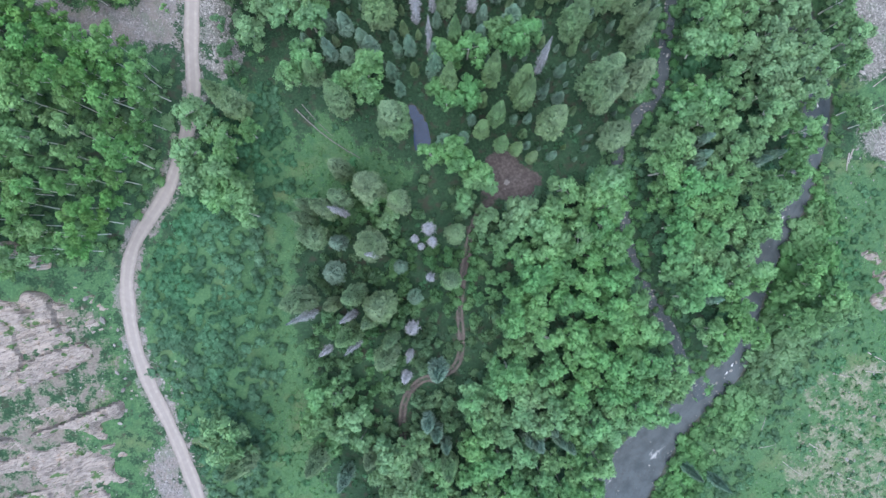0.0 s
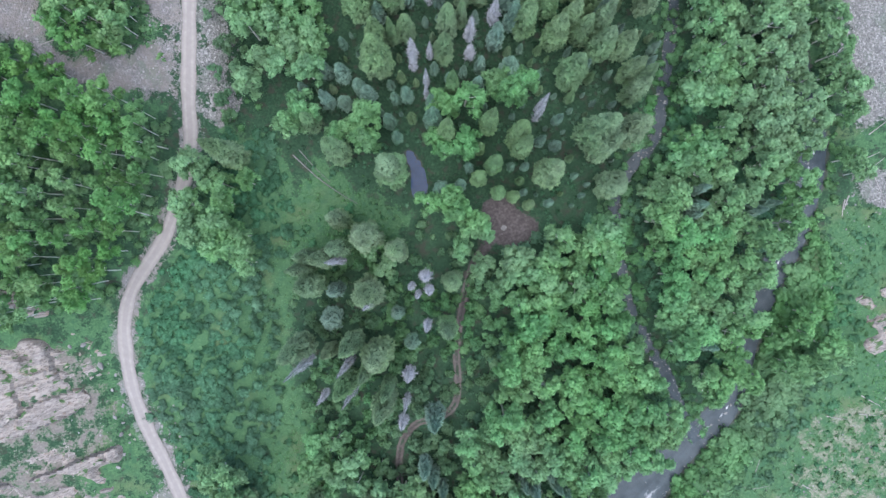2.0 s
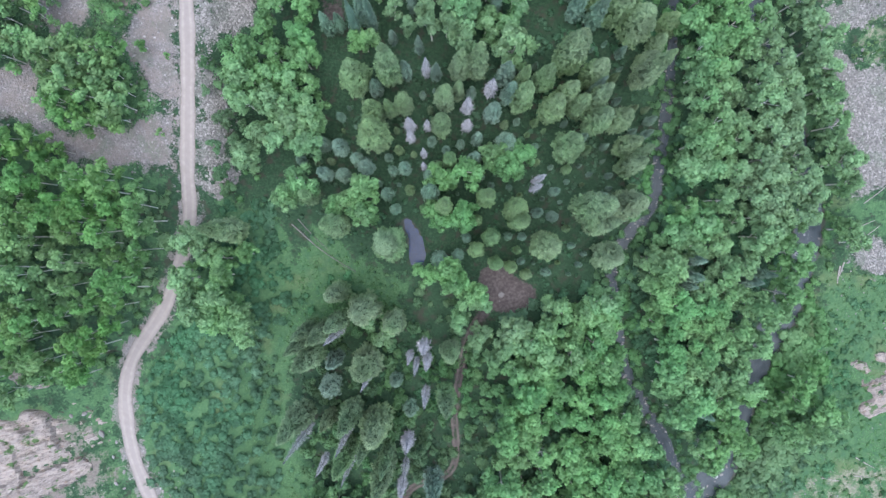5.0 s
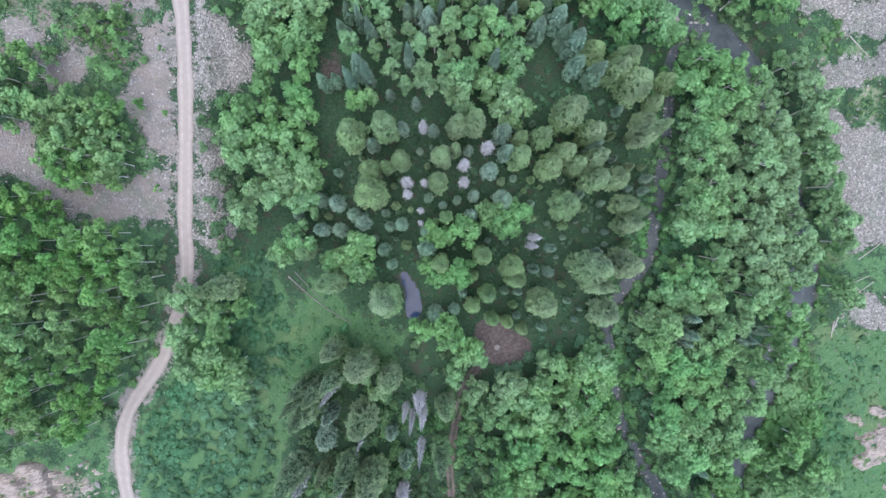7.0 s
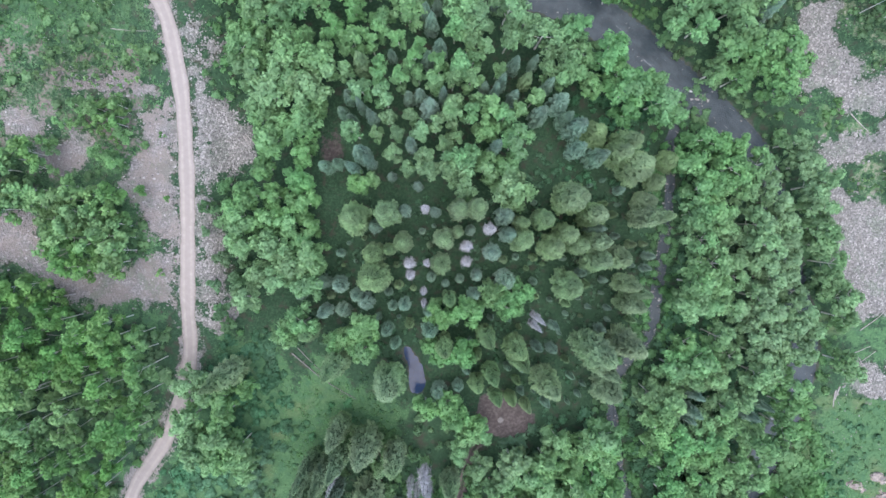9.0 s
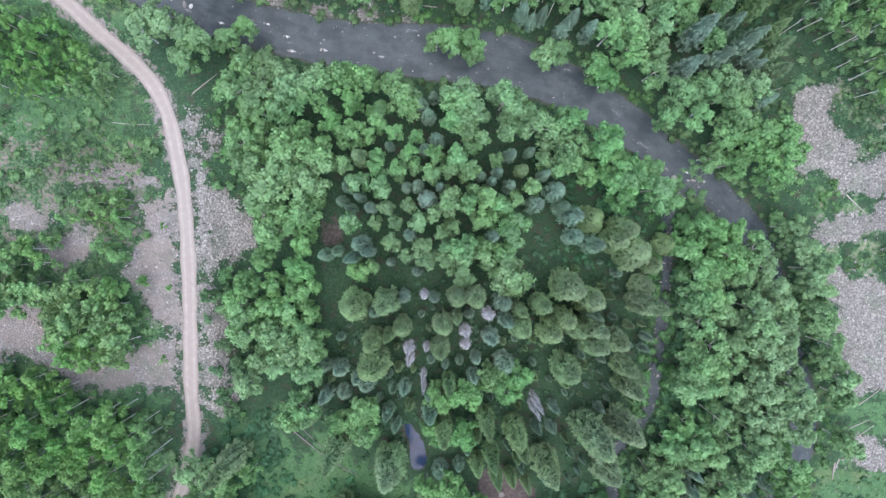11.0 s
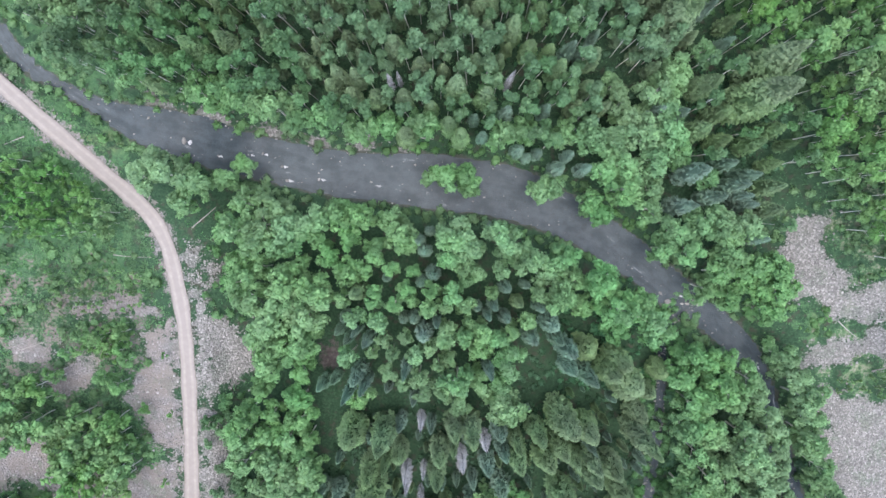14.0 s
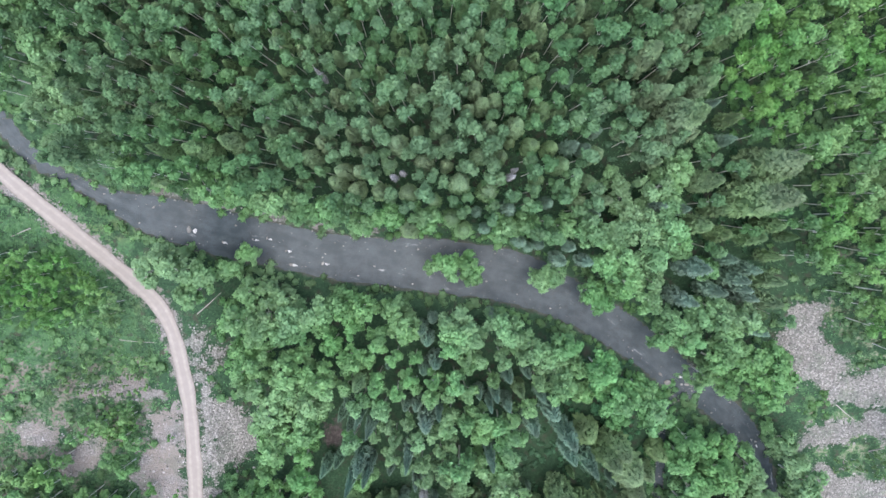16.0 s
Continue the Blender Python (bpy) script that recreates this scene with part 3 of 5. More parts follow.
def puff(r, centre, radius, leaves, size, squash=0.8):
    """A clump of leaves: sprays over a ball, on a dark heart of the same leaves."""
    d = r.normal(size=(leaves, 3))
    d /= np.linalg.norm(d, axis=1)[:, None]
    d[:, 2] = np.where(d[:, 2] < -0.35, -d[:, 2], d[:, 2])
    lump = 1 + 0.18 * np.sin(3.1 * d[:, 0] * 2 + centre[0] * 3) + 0.14 * np.sin(4.3 * d[:, 1] * 2 + centre[1] * 5)
    c = np.asarray(centre) + d * (radius * lump * r.uniform(0.88, 1.06, leaves))[:, None] * (1, 1, squash)
    face = d + 0.45 * r.normal(size=(leaves, 3)) + (0, 0, 0.25)
    face /= np.linalg.norm(face, axis=1)[:, None]
    a = np.cross(face, r.normal(size=(leaves, 3)))
    a /= np.linalg.norm(a, axis=1)[:, None]
    b = np.cross(face, a)
    s = (size * r.uniform(0.6, 1.35, leaves))[:, None]
    tris = np.stack([c + a * s * 0.9, c - a * s * 0.45 + b * s * 0.75, c - a * s * 0.5 - b * s * 0.7], 1)
    heart = np.asarray(centre) + ICO_V * radius * 0.86 * (1, 1, squash) * r.uniform(0.85, 1.1, (len(ICO_V), 1))
    return joined([soup(tris), (heart, ICO_F)])


OCT_V = np.array([(1, 0, 0), (0, 1, 0), (-1, 0, 0), (0, -1, 0), (0, 0, 1), (0, 0, -1)], float)
OCT_F = np.array([(0, 1, 4), (1, 2, 4), (2, 3, 4), (3, 0, 4), (1, 0, 5), (2, 1, 5), (3, 2, 5), (0, 3, 5)])


def clump(r, centre, radius, leaves, size, heart=0.9, stretch=1.5):
    """A tuft of leaves: sprays that lie over an upright egg, dense above and open below."""
    d = r.normal(size=(leaves, 3))
    d /= np.linalg.norm(d, axis=1)[:, None]
    d[:, 2] = np.where(d[:, 2] < -0.25, -d[:, 2], d[:, 2])
    c = np.asarray(centre) + d * (radius * r.uniform(0.82, 1.10, leaves))[:, None] * (1, 1, stretch)
    face = d + 0.30 * r.normal(size=(leaves, 3)) + (0, 0, 0.30)
    face /= np.linalg.norm(face, axis=1)[:, None]
    a = np.cross(face, r.normal(size=(leaves, 3)))
    a /= np.linalg.norm(a, axis=1)[:, None]
    b = np.cross(face, a)
    s = (size * r.uniform(0.6, 1.35, leaves))[:, None]
    tris = np.stack([c + a * s * 0.9, c - a * s * 0.45 + b * s * 0.75, c - a * s * 0.5 - b * s * 0.7], 1)
    core = np.asarray(centre) + OCT_V * radius * heart * (1, 1, stretch) * r.uniform(0.85, 1.15, (6, 1))
    return joined([soup(tris), (core, OCT_F)])


def broadleaf(seed, height, spread, low, lobes, clumps, fat, leaves, size, thick, upright=1.0, heart=0.9):
    """A leafy tree, in metres: limbs that end in lobes, lobes made of leaf tufts. Returns trunk-and-limbs and crown arrays."""
    r = np.random.default_rng(seed)
    lean = r.uniform(-0.05, 0.05, 2) * height
    mid = np.array([lean[0] * 0.5, lean[1] * 0.5, height * 0.5])
    top = np.array([lean[0], lean[1], height * 0.9])
    wood = [tube([(0, 0, -0.4), (0.03, 0.0, 0.8), mid, top], [thick * 1.25, thick, thick * 0.65, thick * 0.15], 6)]
    crown = []
    span = height - low
    for i in range(lobes):
        u = (i + 0.5) / lobes
        z = low + span * (0.18 + 0.70 * u ** 0.8)
        ring = spread * math.sqrt(max(0.04, 1 - ((z - low - 0.40 * span) / (0.64 * span)) ** 2))
        a = i * 2.39996 + r.uniform(-0.5, 0.5)
        q = ring * r.uniform(0.55, 0.95) if i < lobes - 1 else ring * 0.2
        c = np.array([lean[0] * z / height + q * math.cos(a), lean[1] * z / height + q * math.sin(a), z])
        big = spread * r.uniform(0.34, 0.52)
        for k in range(clumps):
            w = k * 2.39996 + r.uniform(-0.6, 0.6) + i
            h = (k + 0.5) / clumps
            d = big * math.sqrt(max(0.05, 1 - h * h))
            rad = r.uniform(*fat)
            crown.append(clump(r, c + np.array([d * math.cos(w), d * math.sin(w), big * upright * (1.5 * h - 0.6)]), rad, int(leaves * (rad / (0.5 * sum(fat))) ** 2), size, heart))
        f0 = min(0.85, max(0.3, (z - 0.8) / height * 0.8))
        root = np.array([lean[0] * f0, lean[1] * f0, height * f0])
        wood.append(tube([root, (root + c) / 2 + (0, 0, -0.1), c], [thick * 0.35, thick * 0.25, thick * 0.08], 4))
    return joined(wood), joined(crown)


def kind_of(name, shapes, bark, leaf):
    """Shared meshes of one kind of tree: a list of (trunk, crown) pairs, and the raw arrays."""
    return [(mesh_of("trunk", *w, bark), mesh_of("crown", *c, leaf), w, c) for w, c in shapes]


SPRUCES = kind_of("spruce", [conifer(10 + k, 290, slim=s, full=p) for k, (s, p) in enumerate(((1.0, 0.80), (1.06, 0.70), (0.92, 0.95), (1.02, 0.85)))], M_BARK, M_SPRUCE)
BLUES = kind_of("blue", [conifer(30 + k, 160, slim=s, full=p, sprays=10) for k, (s, p) in enumerate(((1.0, 0.9), (1.1, 0.8), (0.95, 0.7)))], M_BARK, M_BLUE)
SLIMS = kind_of("slim", [conifer(40 + k, 150, slim=s, full=p, sprays=9) for k, (s, p) in enumerate(((1.0, 0.7), (1.1, 0.6), (0.95, 0.8)))], M_BARK, M_SPRUCE)
DEADS = kind_of("dead", [conifer(50 + k, 260, True, 0.85, 1.0) for k in range(3)], M_GREY, M_DEAD)
COTTONS = kind_of("cottonwood", [broadleaf(70 + k, 13.0, 2.25, 2.2, 7, 6, (0.50, 0.86), 30, 0.24, 0.16, 1.25, 0.88) for k in range(6)], M_PALE, M_COTTON)
POPLARS = kind_of("poplar", [broadleaf(130 + k, 13.0, 1.15, 3.0, 6, 4, (0.40, 0.68), 28, 0.21, 0.11, 1.5) for k in range(4)], M_PALE, M_COTTON)
ASPENS = kind_of("aspen", [broadleaf(90 + k, 17.0, 1.0, 6.5, 4, 5, (0.36, 0.62), 23, 0.21, 0.07, 1.8) for k in range(5)], M_PALE, M_ASPEN)
HILLS = kind_of("hill_aspen", [broadleaf(110 + k, 16.0, 1.65, 5.6, 5, 6, (0.38, 0.72), 25, 0.21, 0.085, 1.4, 0.85) for k in range(5)], M_PALE, M_HILL)
SCRUBS = kind_of("scrub", [broadleaf(150 + k, 5.6, 0.80, 0.4, 4, 3, (0.26, 0.46), 24, 0.15, 0.04, 1.5) for k in range(4)], M_PALE, M_HILL)
SAPLINGS = kind_of("sapling", [broadleaf(170 + k, 6.0, 1.35, 0.5, 5, 5, (0.32, 0.58), 22, 0.20, 0.05, 1.2) for k in range(4)], M_PALE, M_ASPEN)

# ---------------- trees: where they stand ----------------
SPRUCE_A = [  # x, y, height, width
    (0.9, -42.1, 14.5, 3.1), (-4.8, -41.9, 15.0, 3.2), (-13.2, -40.9, 12.9, 2.8), (-35.5, -40.6, 16.7, 3.6), (-22.3, -40.1, 18.3, 3.9), (-9.8, -21.1, 23.0, 3.8), (-9.2, -18.6, 19.6, 2.4),
    (-16.2, -17.7, 21.8, 3.2), (-12.3, -15.0, 23.0, 3.1), (-10.9, -12.9, 20.1, 5.0), (-19.8, -12.7, 13.2, 2.8), (-24.5, -11.6, 23.0, 4.8), (-15.3, -10.8, 22.0, 4.0), (1.2, -8.2, 20.9, 3.8),
    (-12.6, -2.1, 19.2, 5.0), (-22.3, -0.7, 20.0, 4.0), (2.0, -0.2, 14.6, 3.2), (-23.2, 2.1, 22.1, 2.6), (-19.6, 3.9, 23.0, 3.1), (-22.4, 4.2, 21.1, 2.7), (-7.7, 5.2, 17.6, 3.6),
    (-17.3, 5.5, 20.3, 3.1), (-12.7, 7.7, 20.3, 5.1), (-17.3, 10.4, 19.4, 3.4),
]
SPRUCE_B = [  # x, y, height, width
    (15.5, 13.3, 9.5, 2.0), (12.7, 14.7, 9.5, 2.0), (10.0, 15.3, 12.0, 2.6), (29.4, 16.8, 13.5, 4.6), (6.6, 17.8, 12.0, 2.6), (18.4, 18.5, 18.6, 5.0), (-8.5, 18.8, 18.6, 5.3),
    (9.1, 19.9, 16.1, 3.1), (-34.7, 21.1, 21.3, 4.6), (-17.5, 21.8, 20.5, 4.3), (26.6, 22.1, 22.7, 3.8), (13.7, 22.6, 18.0, 3.4), (6.7, 22.9, 9.3, 2.0), (25.6, 24.7, 22.2, 5.1),
    (13.0, 24.7, 17.3, 3.4), (0.9, 25.1, 17.9, 2.8), (31.6, 25.3, 18.2, 4.4), (8.1, 26.6, 18.9, 3.3), (-22.2, 27.0, 12.8, 2.8), (32.4, 31.9, 15.4, 3.4), (1.8, 32.9, 15.7, 2.3),
    (33.3, 34.0, 15.1, 2.5), (21.8, 35.2, 15.6, 4.5), (31.8, 35.3, 14.1, 3.2),
]
SPRUCE_C = [  # x, y, height, width
    (-10.7, 37.0, 17.8, 4.9), (0.4, 38.8, 14.0, 3.2), (26.6, 39.5, 15.4, 4.0), (30.4, 39.7, 13.0, 3.8), (-10.8, 40.5, 15.6, 3.4), (-8.3, 41.3, 13.5, 2.2), (19.2, 41.7, 13.6, 4.1),
    (23.5, 41.9, 13.7, 3.2), (-6.0, 42.5, 10.8, 3.1), (26.0, 42.6, 18.1, 3.5), (13.8, 42.9, 16.9, 3.7), (1.0, 43.1, 14.0, 3.2), (21.4, 43.8, 14.4, 4.0), (3.3, 44.2, 13.0, 2.0),
    (13.7, 45.6, 16.1, 2.3), (17.6, 46.3, 14.3, 3.7), (33.9, 46.5, 21.0, 3.5), (-14.0, 46.6, 14.2, 4.9), (25.7, 46.9, 14.7, 4.0), (-8.2, 47.4, 20.8, 4.0), (3.6, 47.9, 16.2, 3.7),
    (6.3, 48.0, 19.0, 3.2), (34.8, 49.1, 10.5, 3.7), (21.4, 49.6, 19.9, 4.6),
]
SPRUCE_D = [  # x, y, height, width
    (36.8, 52.5, 7.7, 2.8), (32.4, 54.9, 13.2, 5.3), (38.9, 56.0, 7.7, 3.3), (29.4, 56.9, 13.7, 4.0), (30.9, 58.6, 13.1, 4.0), (25.9, 60.4, 9.1, 4.4), (14.3, 68.6, 11.3, 2.3),
    (-12.0, 70.9, 14.1, 2.6), (5.1, 95.5, 12.9, 2.8), (-3.4, 95.7, 14.2, 3.0), (3.3, 97.3, 12.8, 2.8), (27.7, 99.8, 10.2, 2.2), (49.1, 99.8, 20.1, 4.3), (0.5, 100.1, 10.2, 2.2),
    (-3.6, 101.4, 12.3, 2.6), (-11.6, 102.0, 11.7, 2.5), (43.0, 102.6, 11.7, 2.5), (4.5, 102.7, 14.5, 3.1), (24.8, 102.8, 10.9, 2.3), (-14.5, 103.2, 12.3, 2.6), (52.3, 104.0, 14.5, 3.1),
    (-13.5, 104.8, 14.0, 3.0), (-10.9, 104.8, 12.7, 2.7), (50.5, 105.1, 19.2, 4.1),
]
SPRUCE_E = [  # x, y, height, width
    (20.1, 105.3, 12.7, 2.7), (2.5, 105.6, 9.4, 2.0), (11.1, 106.9, 10.1, 2.2), (25.2, 106.9, 12.2, 2.6), (-10.2, 107.9, 10.9, 2.3), (-33.9, 108.0, 15.2, 3.3), (18.7, 108.0, 10.8, 2.3),
    (-39.2, 108.1, 13.2, 2.8), (15.7, 108.4, 11.6, 2.5), (-4.9, 108.8, 13.6, 2.9), (12.6, 109.2, 7.7, 1.7), (-29.5, 109.2, 15.3, 3.3), (-2.1, 110.8, 10.0, 2.1), (13.1, 111.2, 14.4, 3.1),
    (36.8, 111.6, 18.7, 4.0), (-44.0, 111.8, 11.8, 2.5), (36.7, 113.2, 13.1, 2.8), (6.0, 114.0, 10.0, 2.1), (8.2, 114.7, 12.1, 2.6), (10.0, 115.2, 13.0, 2.8), (33.7, 115.4, 13.9, 3.0),
    (-1.9, 116.4, 13.0, 2.8), (40.6, 116.7, 13.0, 2.8), (7.0, 117.1, 11.4, 2.5),
]
SPRUCE_F = [  # x, y, height, width
    (-34.5, 117.4, 10.5, 2.3), (15.9, 117.6, 12.1, 2.6), (-11.5, 118.8, 12.1, 2.6), (58.7, 119.1, 10.5, 2.3), (-22.1, 120.1, 9.9, 2.1), (32.0, 121.1, 14.2, 3.1), (-13.9, 122.2, 9.1, 2.0),
    (43.9, 125.0, 16.2, 3.5), (37.4, 125.9, 14.1, 3.0),
]
BLUE_A = [  # x, y, height, width
    (51.1, -46.2, 9.9, 2.1), (-17.8, -44.2, 14.5, 3.1), (45.9, -44.1, 9.9, 2.1), (0.5, -38.9, 9.8, 2.1), (22.7, -38.4, 11.6, 2.5), (16.9, -37.7, 13.4, 2.9), (21.2, -37.4, 11.6, 2.5),
    (15.2, -37.1, 12.3, 2.6), (-1.3, -36.3, 11.6, 2.5), (20.0, -35.8, 9.8, 2.1), (-2.8, -34.2, 12.8, 2.8), (-19.6, -30.6, 7.9, 1.7), (-1.0, -24.3, 17.5, 3.4), (-5.2, -11.6, 7.9, 3.0),
    (47.2, -11.5, 11.3, 2.4), (-19.6, -7.0, 9.4, 3.8), (-7.8, -6.0, 8.2, 2.6), (-18.3, -1.7, 13.5, 3.0), (43.6, 11.4, 10.2, 2.2), (54.0, 12.2, 11.0, 2.4), (43.8, 13.0, 11.9, 2.6),
    (57.1, 13.4, 9.3, 2.0), (0.0, 15.9, 7.4, 3.1), (44.4, 15.9, 11.0, 2.4),
]
BLUE_B = [  # x, y, height, width
    (3.4, 16.8, 6.6, 2.2), (20.1, 23.5, 6.7, 2.1), (17.2, 24.2, 9.3, 1.9), (-7.5, 24.8, 9.3, 2.0), (-8.9, 27.3, 11.0, 2.4), (-1.4, 27.7, 14.1, 2.9), (20.1, 27.8, 8.4, 1.8),
    (-1.7, 30.6, 10.1, 2.2), (-16.5, 30.7, 7.0, 2.5), (-19.4, 30.8, 11.7, 2.5), (-7.9, 31.4, 7.6, 1.7), (-5.8, 31.7, 10.2, 2.4), (-12.6, 32.1, 7.9, 3.1), (-14.0, 33.3, 8.3, 2.3),
    (6.2, 33.5, 10.1, 2.2), (-16.9, 35.4, 9.3, 3.0), (-19.8, 35.9, 9.7, 2.6), (11.4, 36.0, 11.0, 3.9), (6.6, 36.8, 9.2, 2.0), (9.0, 40.8, 12.8, 3.1), (11.7, 43.7, 13.9, 2.7),
    (26.0, 44.6, 14.9, 2.3), (-10.7, 45.3, 9.1, 2.6), (11.1, 46.9, 12.7, 3.4),
]
BLUE_C = [  # x, y, height, width
    (-0.4, 47.5, 11.0, 2.0), (-5.7, 47.8, 11.2, 2.4), (-3.3, 51.9, 9.9, 1.8), (-7.8, 53.6, 7.3, 1.6), (-13.7, 54.6, 17.7, 1.9), (-18.6, 55.1, 11.0, 2.4), (-11.1, 55.6, 16.1, 2.2),
    (-16.7, 55.7, 8.9, 1.9), (25.8, 56.2, 15.3, 3.3), (-12.4, 57.0, 15.4, 2.8), (22.7, 57.6, 13.2, 3.1), (9.3, 57.8, 16.0, 2.2), (-4.3, 58.2, 16.8, 2.1), (22.2, 61.0, 15.1, 3.5),
    (20.7, 62.5, 13.0, 2.6), (-10.6, 62.8, 14.1, 2.1), (16.3, 63.0, 13.8, 3.0), (-1.2, 64.0, 14.1, 3.3), (-15.7, 64.0, 9.2, 2.0), (-12.3, 64.5, 14.4, 1.7), (19.7, 65.1, 12.2, 3.5),
    (0.9, 65.9, 14.5, 1.7), (-4.7, 66.1, 9.6, 2.1), (12.3, 66.1, 11.2, 2.4),
]
BLUE_D = [  # x, y, height, width
    (-2.9, 66.3, 10.4, 2.2), (-14.5, 66.5, 9.6, 2.1), (9.2, 66.7, 13.2, 1.7), (17.8, 67.8, 11.8, 2.1), (10.2, 68.2, 12.8, 1.8), (12.3, 71.1, 11.6, 2.1), (15.5, 71.5, 10.2, 1.8),
    (-7.4, 72.9, 7.9, 1.7), (0.4, 73.6, 11.5, 2.5), (-0.9, 77.4, 11.4, 2.5), (51.9, 78.7, 12.1, 2.6), (-1.8, 79.1, 10.6, 2.3), (-0.0, 80.6, 8.9, 1.9), (9.6, 81.3, 8.1, 1.7),
    (39.9, 84.0, 14.9, 3.2), (50.5, 84.1, 11.3, 2.4), (44.8, 85.4, 13.4, 2.9), (49.6, 85.5, 11.3, 2.4), (48.2, 87.2, 13.4, 2.9), (50.4, 88.7, 12.4, 2.7), (41.2, 89.3, 15.6, 3.4),
    (24.7, 90.2, 11.2, 2.4), (20.5, 90.4, 12.4, 2.7), (46.4, 90.5, 12.4, 2.7),
]
BLUE_E = [  # x, y, height, width
    (22.3, 92.4, 9.6, 2.1), (15.8, 92.4, 8.7, 1.9), (17.4, 92.9, 9.5, 2.0), (14.3, 93.4, 10.3, 2.2), (8.6, 95.6, 9.5, 2.0), (26.3, 97.6, 8.7, 1.9), (7.3, 98.3, 9.5, 2.0),
    (39.2, 98.4, 11.0, 2.4), (12.1, 98.7, 13.7, 2.9), (35.7, 98.8, 11.0, 2.4), (18.4, 99.5, 11.0, 2.4), (24.0, 108.0, 10.1, 2.2), (21.9, 108.2, 12.2, 2.6), (45.9, 108.9, 10.8, 2.3),
    (26.0, 110.6, 8.5, 1.8), (43.3, 114.4, 10.0, 2.1), (21.5, 118.6, 8.4, 1.8), (19.4, 119.6, 7.6, 1.6),
]
DEAD_A = [  # x, y, height, width
    (-6.8, -26.1, 9.5, 2.4), (-6.0, -21.7, 14.0, 1.7), (-21.0, -21.1, 11.7, 1.8), (-15.4, -19.6, 19.4, 1.7), (-5.6, -17.0, 11.5, 2.9), (-16.1, -14.5, 19.2, 2.0), (-23.4, -14.3, 22.7, 2.1),
    (-2.3, -7.8, 16.4, 1.9), (-11.9, -3.8, 20.0, 1.8), (-3.9, -2.4, 15.6, 1.5), (-2.0, -1.6, 15.5, 2.2), (-5.1, -1.1, 13.5, 1.7), (-2.6, 0.7, 13.2, 2.8), (-17.5, 3.4, 19.8, 2.0),
    (16.4, 28.2, 13.2, 1.6), (16.7, 29.6, 14.4, 1.7), (-2.5, 32.0, 10.7, 1.3), (-2.5, 34.1, 11.7, 1.4), (-4.8, 36.9, 10.7, 2.0), (-4.9, 38.9, 10.8, 2.4), (-1.9, 38.9, 9.1, 1.7),
    (4.9, 39.1, 7.2, 2.3), (4.8, 41.8, 11.6, 2.4), (8.7, 44.7, 11.0, 2.6),
]
DEAD_B = [  # x, y, height, width
    (-2.1, 48.1, 11.0, 2.0), (12.6, 103.6, 12.7, 1.5), (-5.7, 103.8, 12.1, 1.4), (-4.4, 104.5, 10.2, 1.2), (13.4, 104.8, 9.2, 1.1), (-16.5, 119.4, 11.0, 1.3),
]
BROAD_A = [  # x, y, height
    (-0.0, -43.9, 9.7), (-7.2, -42.8, 9.7), (-2.6, -42.1, 8.3), (-8.7, -41.8, 9.7), (-35.6, -40.8, 10.4), (-6.6, -39.4, 11.0), (-20.1, -38.8, 8.7), (-14.9, -37.7, 8.7),
    (-36.7, -37.0, 13.0), (-19.3, -35.2, 10.5), (-23.3, -34.1, 10.9), (-39.5, -34.0, 11.4), (-16.2, -33.2, 10.5), (-22.7, -30.0, 10.4), (-18.8, -29.2, 9.1), (57.5, -20.0, 7.2),
    (55.3, -17.8, 9.0), (64.5, -17.4, 8.6), (52.9, -16.9, 8.6), (62.7, -15.0, 9.4), (67.5, -14.8, 9.4), (71.5, -13.3, 9.0), (69.0, -11.5, 9.8), (60.7, -10.8, 8.1),
    (64.1, -8.9, 9.4), (55.6, -8.2, 9.4), (64.9, -5.7, 9.3), (9.4, -1.8, 8.4), (11.3, 0.2, 9.3), (7.4, 2.2, 8.0), (-9.9, 2.7, 8.0),
]
BROAD_B = [  # x, y, height
    (-33.3, 3.0, 10.5), (3.4, 4.3, 7.9), (-11.9, 5.1, 7.9), (-35.7, 5.3, 10.3), (-38.0, 6.1, 11.0), (3.9, 6.1, 7.9), (-34.1, 7.7, 10.0), (7.8, 8.5, 8.3),
    (-40.6, 9.1, 12.1), (6.3, 9.8, 10.0), (-37.9, 10.2, 11.0), (2.9, 11.7, 10.4), (-42.1, 12.9, 10.9), (-36.5, 13.3, 9.0), (-2.4, 13.8, 8.7), (1.4, 14.1, 10.0),
    (-36.6, 16.2, 8.1), (-33.2, 16.9, 8.2), (-39.7, 17.7, 8.8), (73.2, 19.0, 8.2), (-41.1, 19.3, 10.0), (70.8, 21.3, 9.1), (0.5, 22.7, 8.6), (4.3, 22.9, 10.3),
    (33.1, 23.9, 7.0), (-12.9, 23.9, 9.9), (-1.5, 24.7, 8.2), (-17.9, 25.2, 8.2), (-15.8, 25.9, 9.0), (-25.7, 26.7, 9.9), (-13.3, 28.0, 10.3),
]
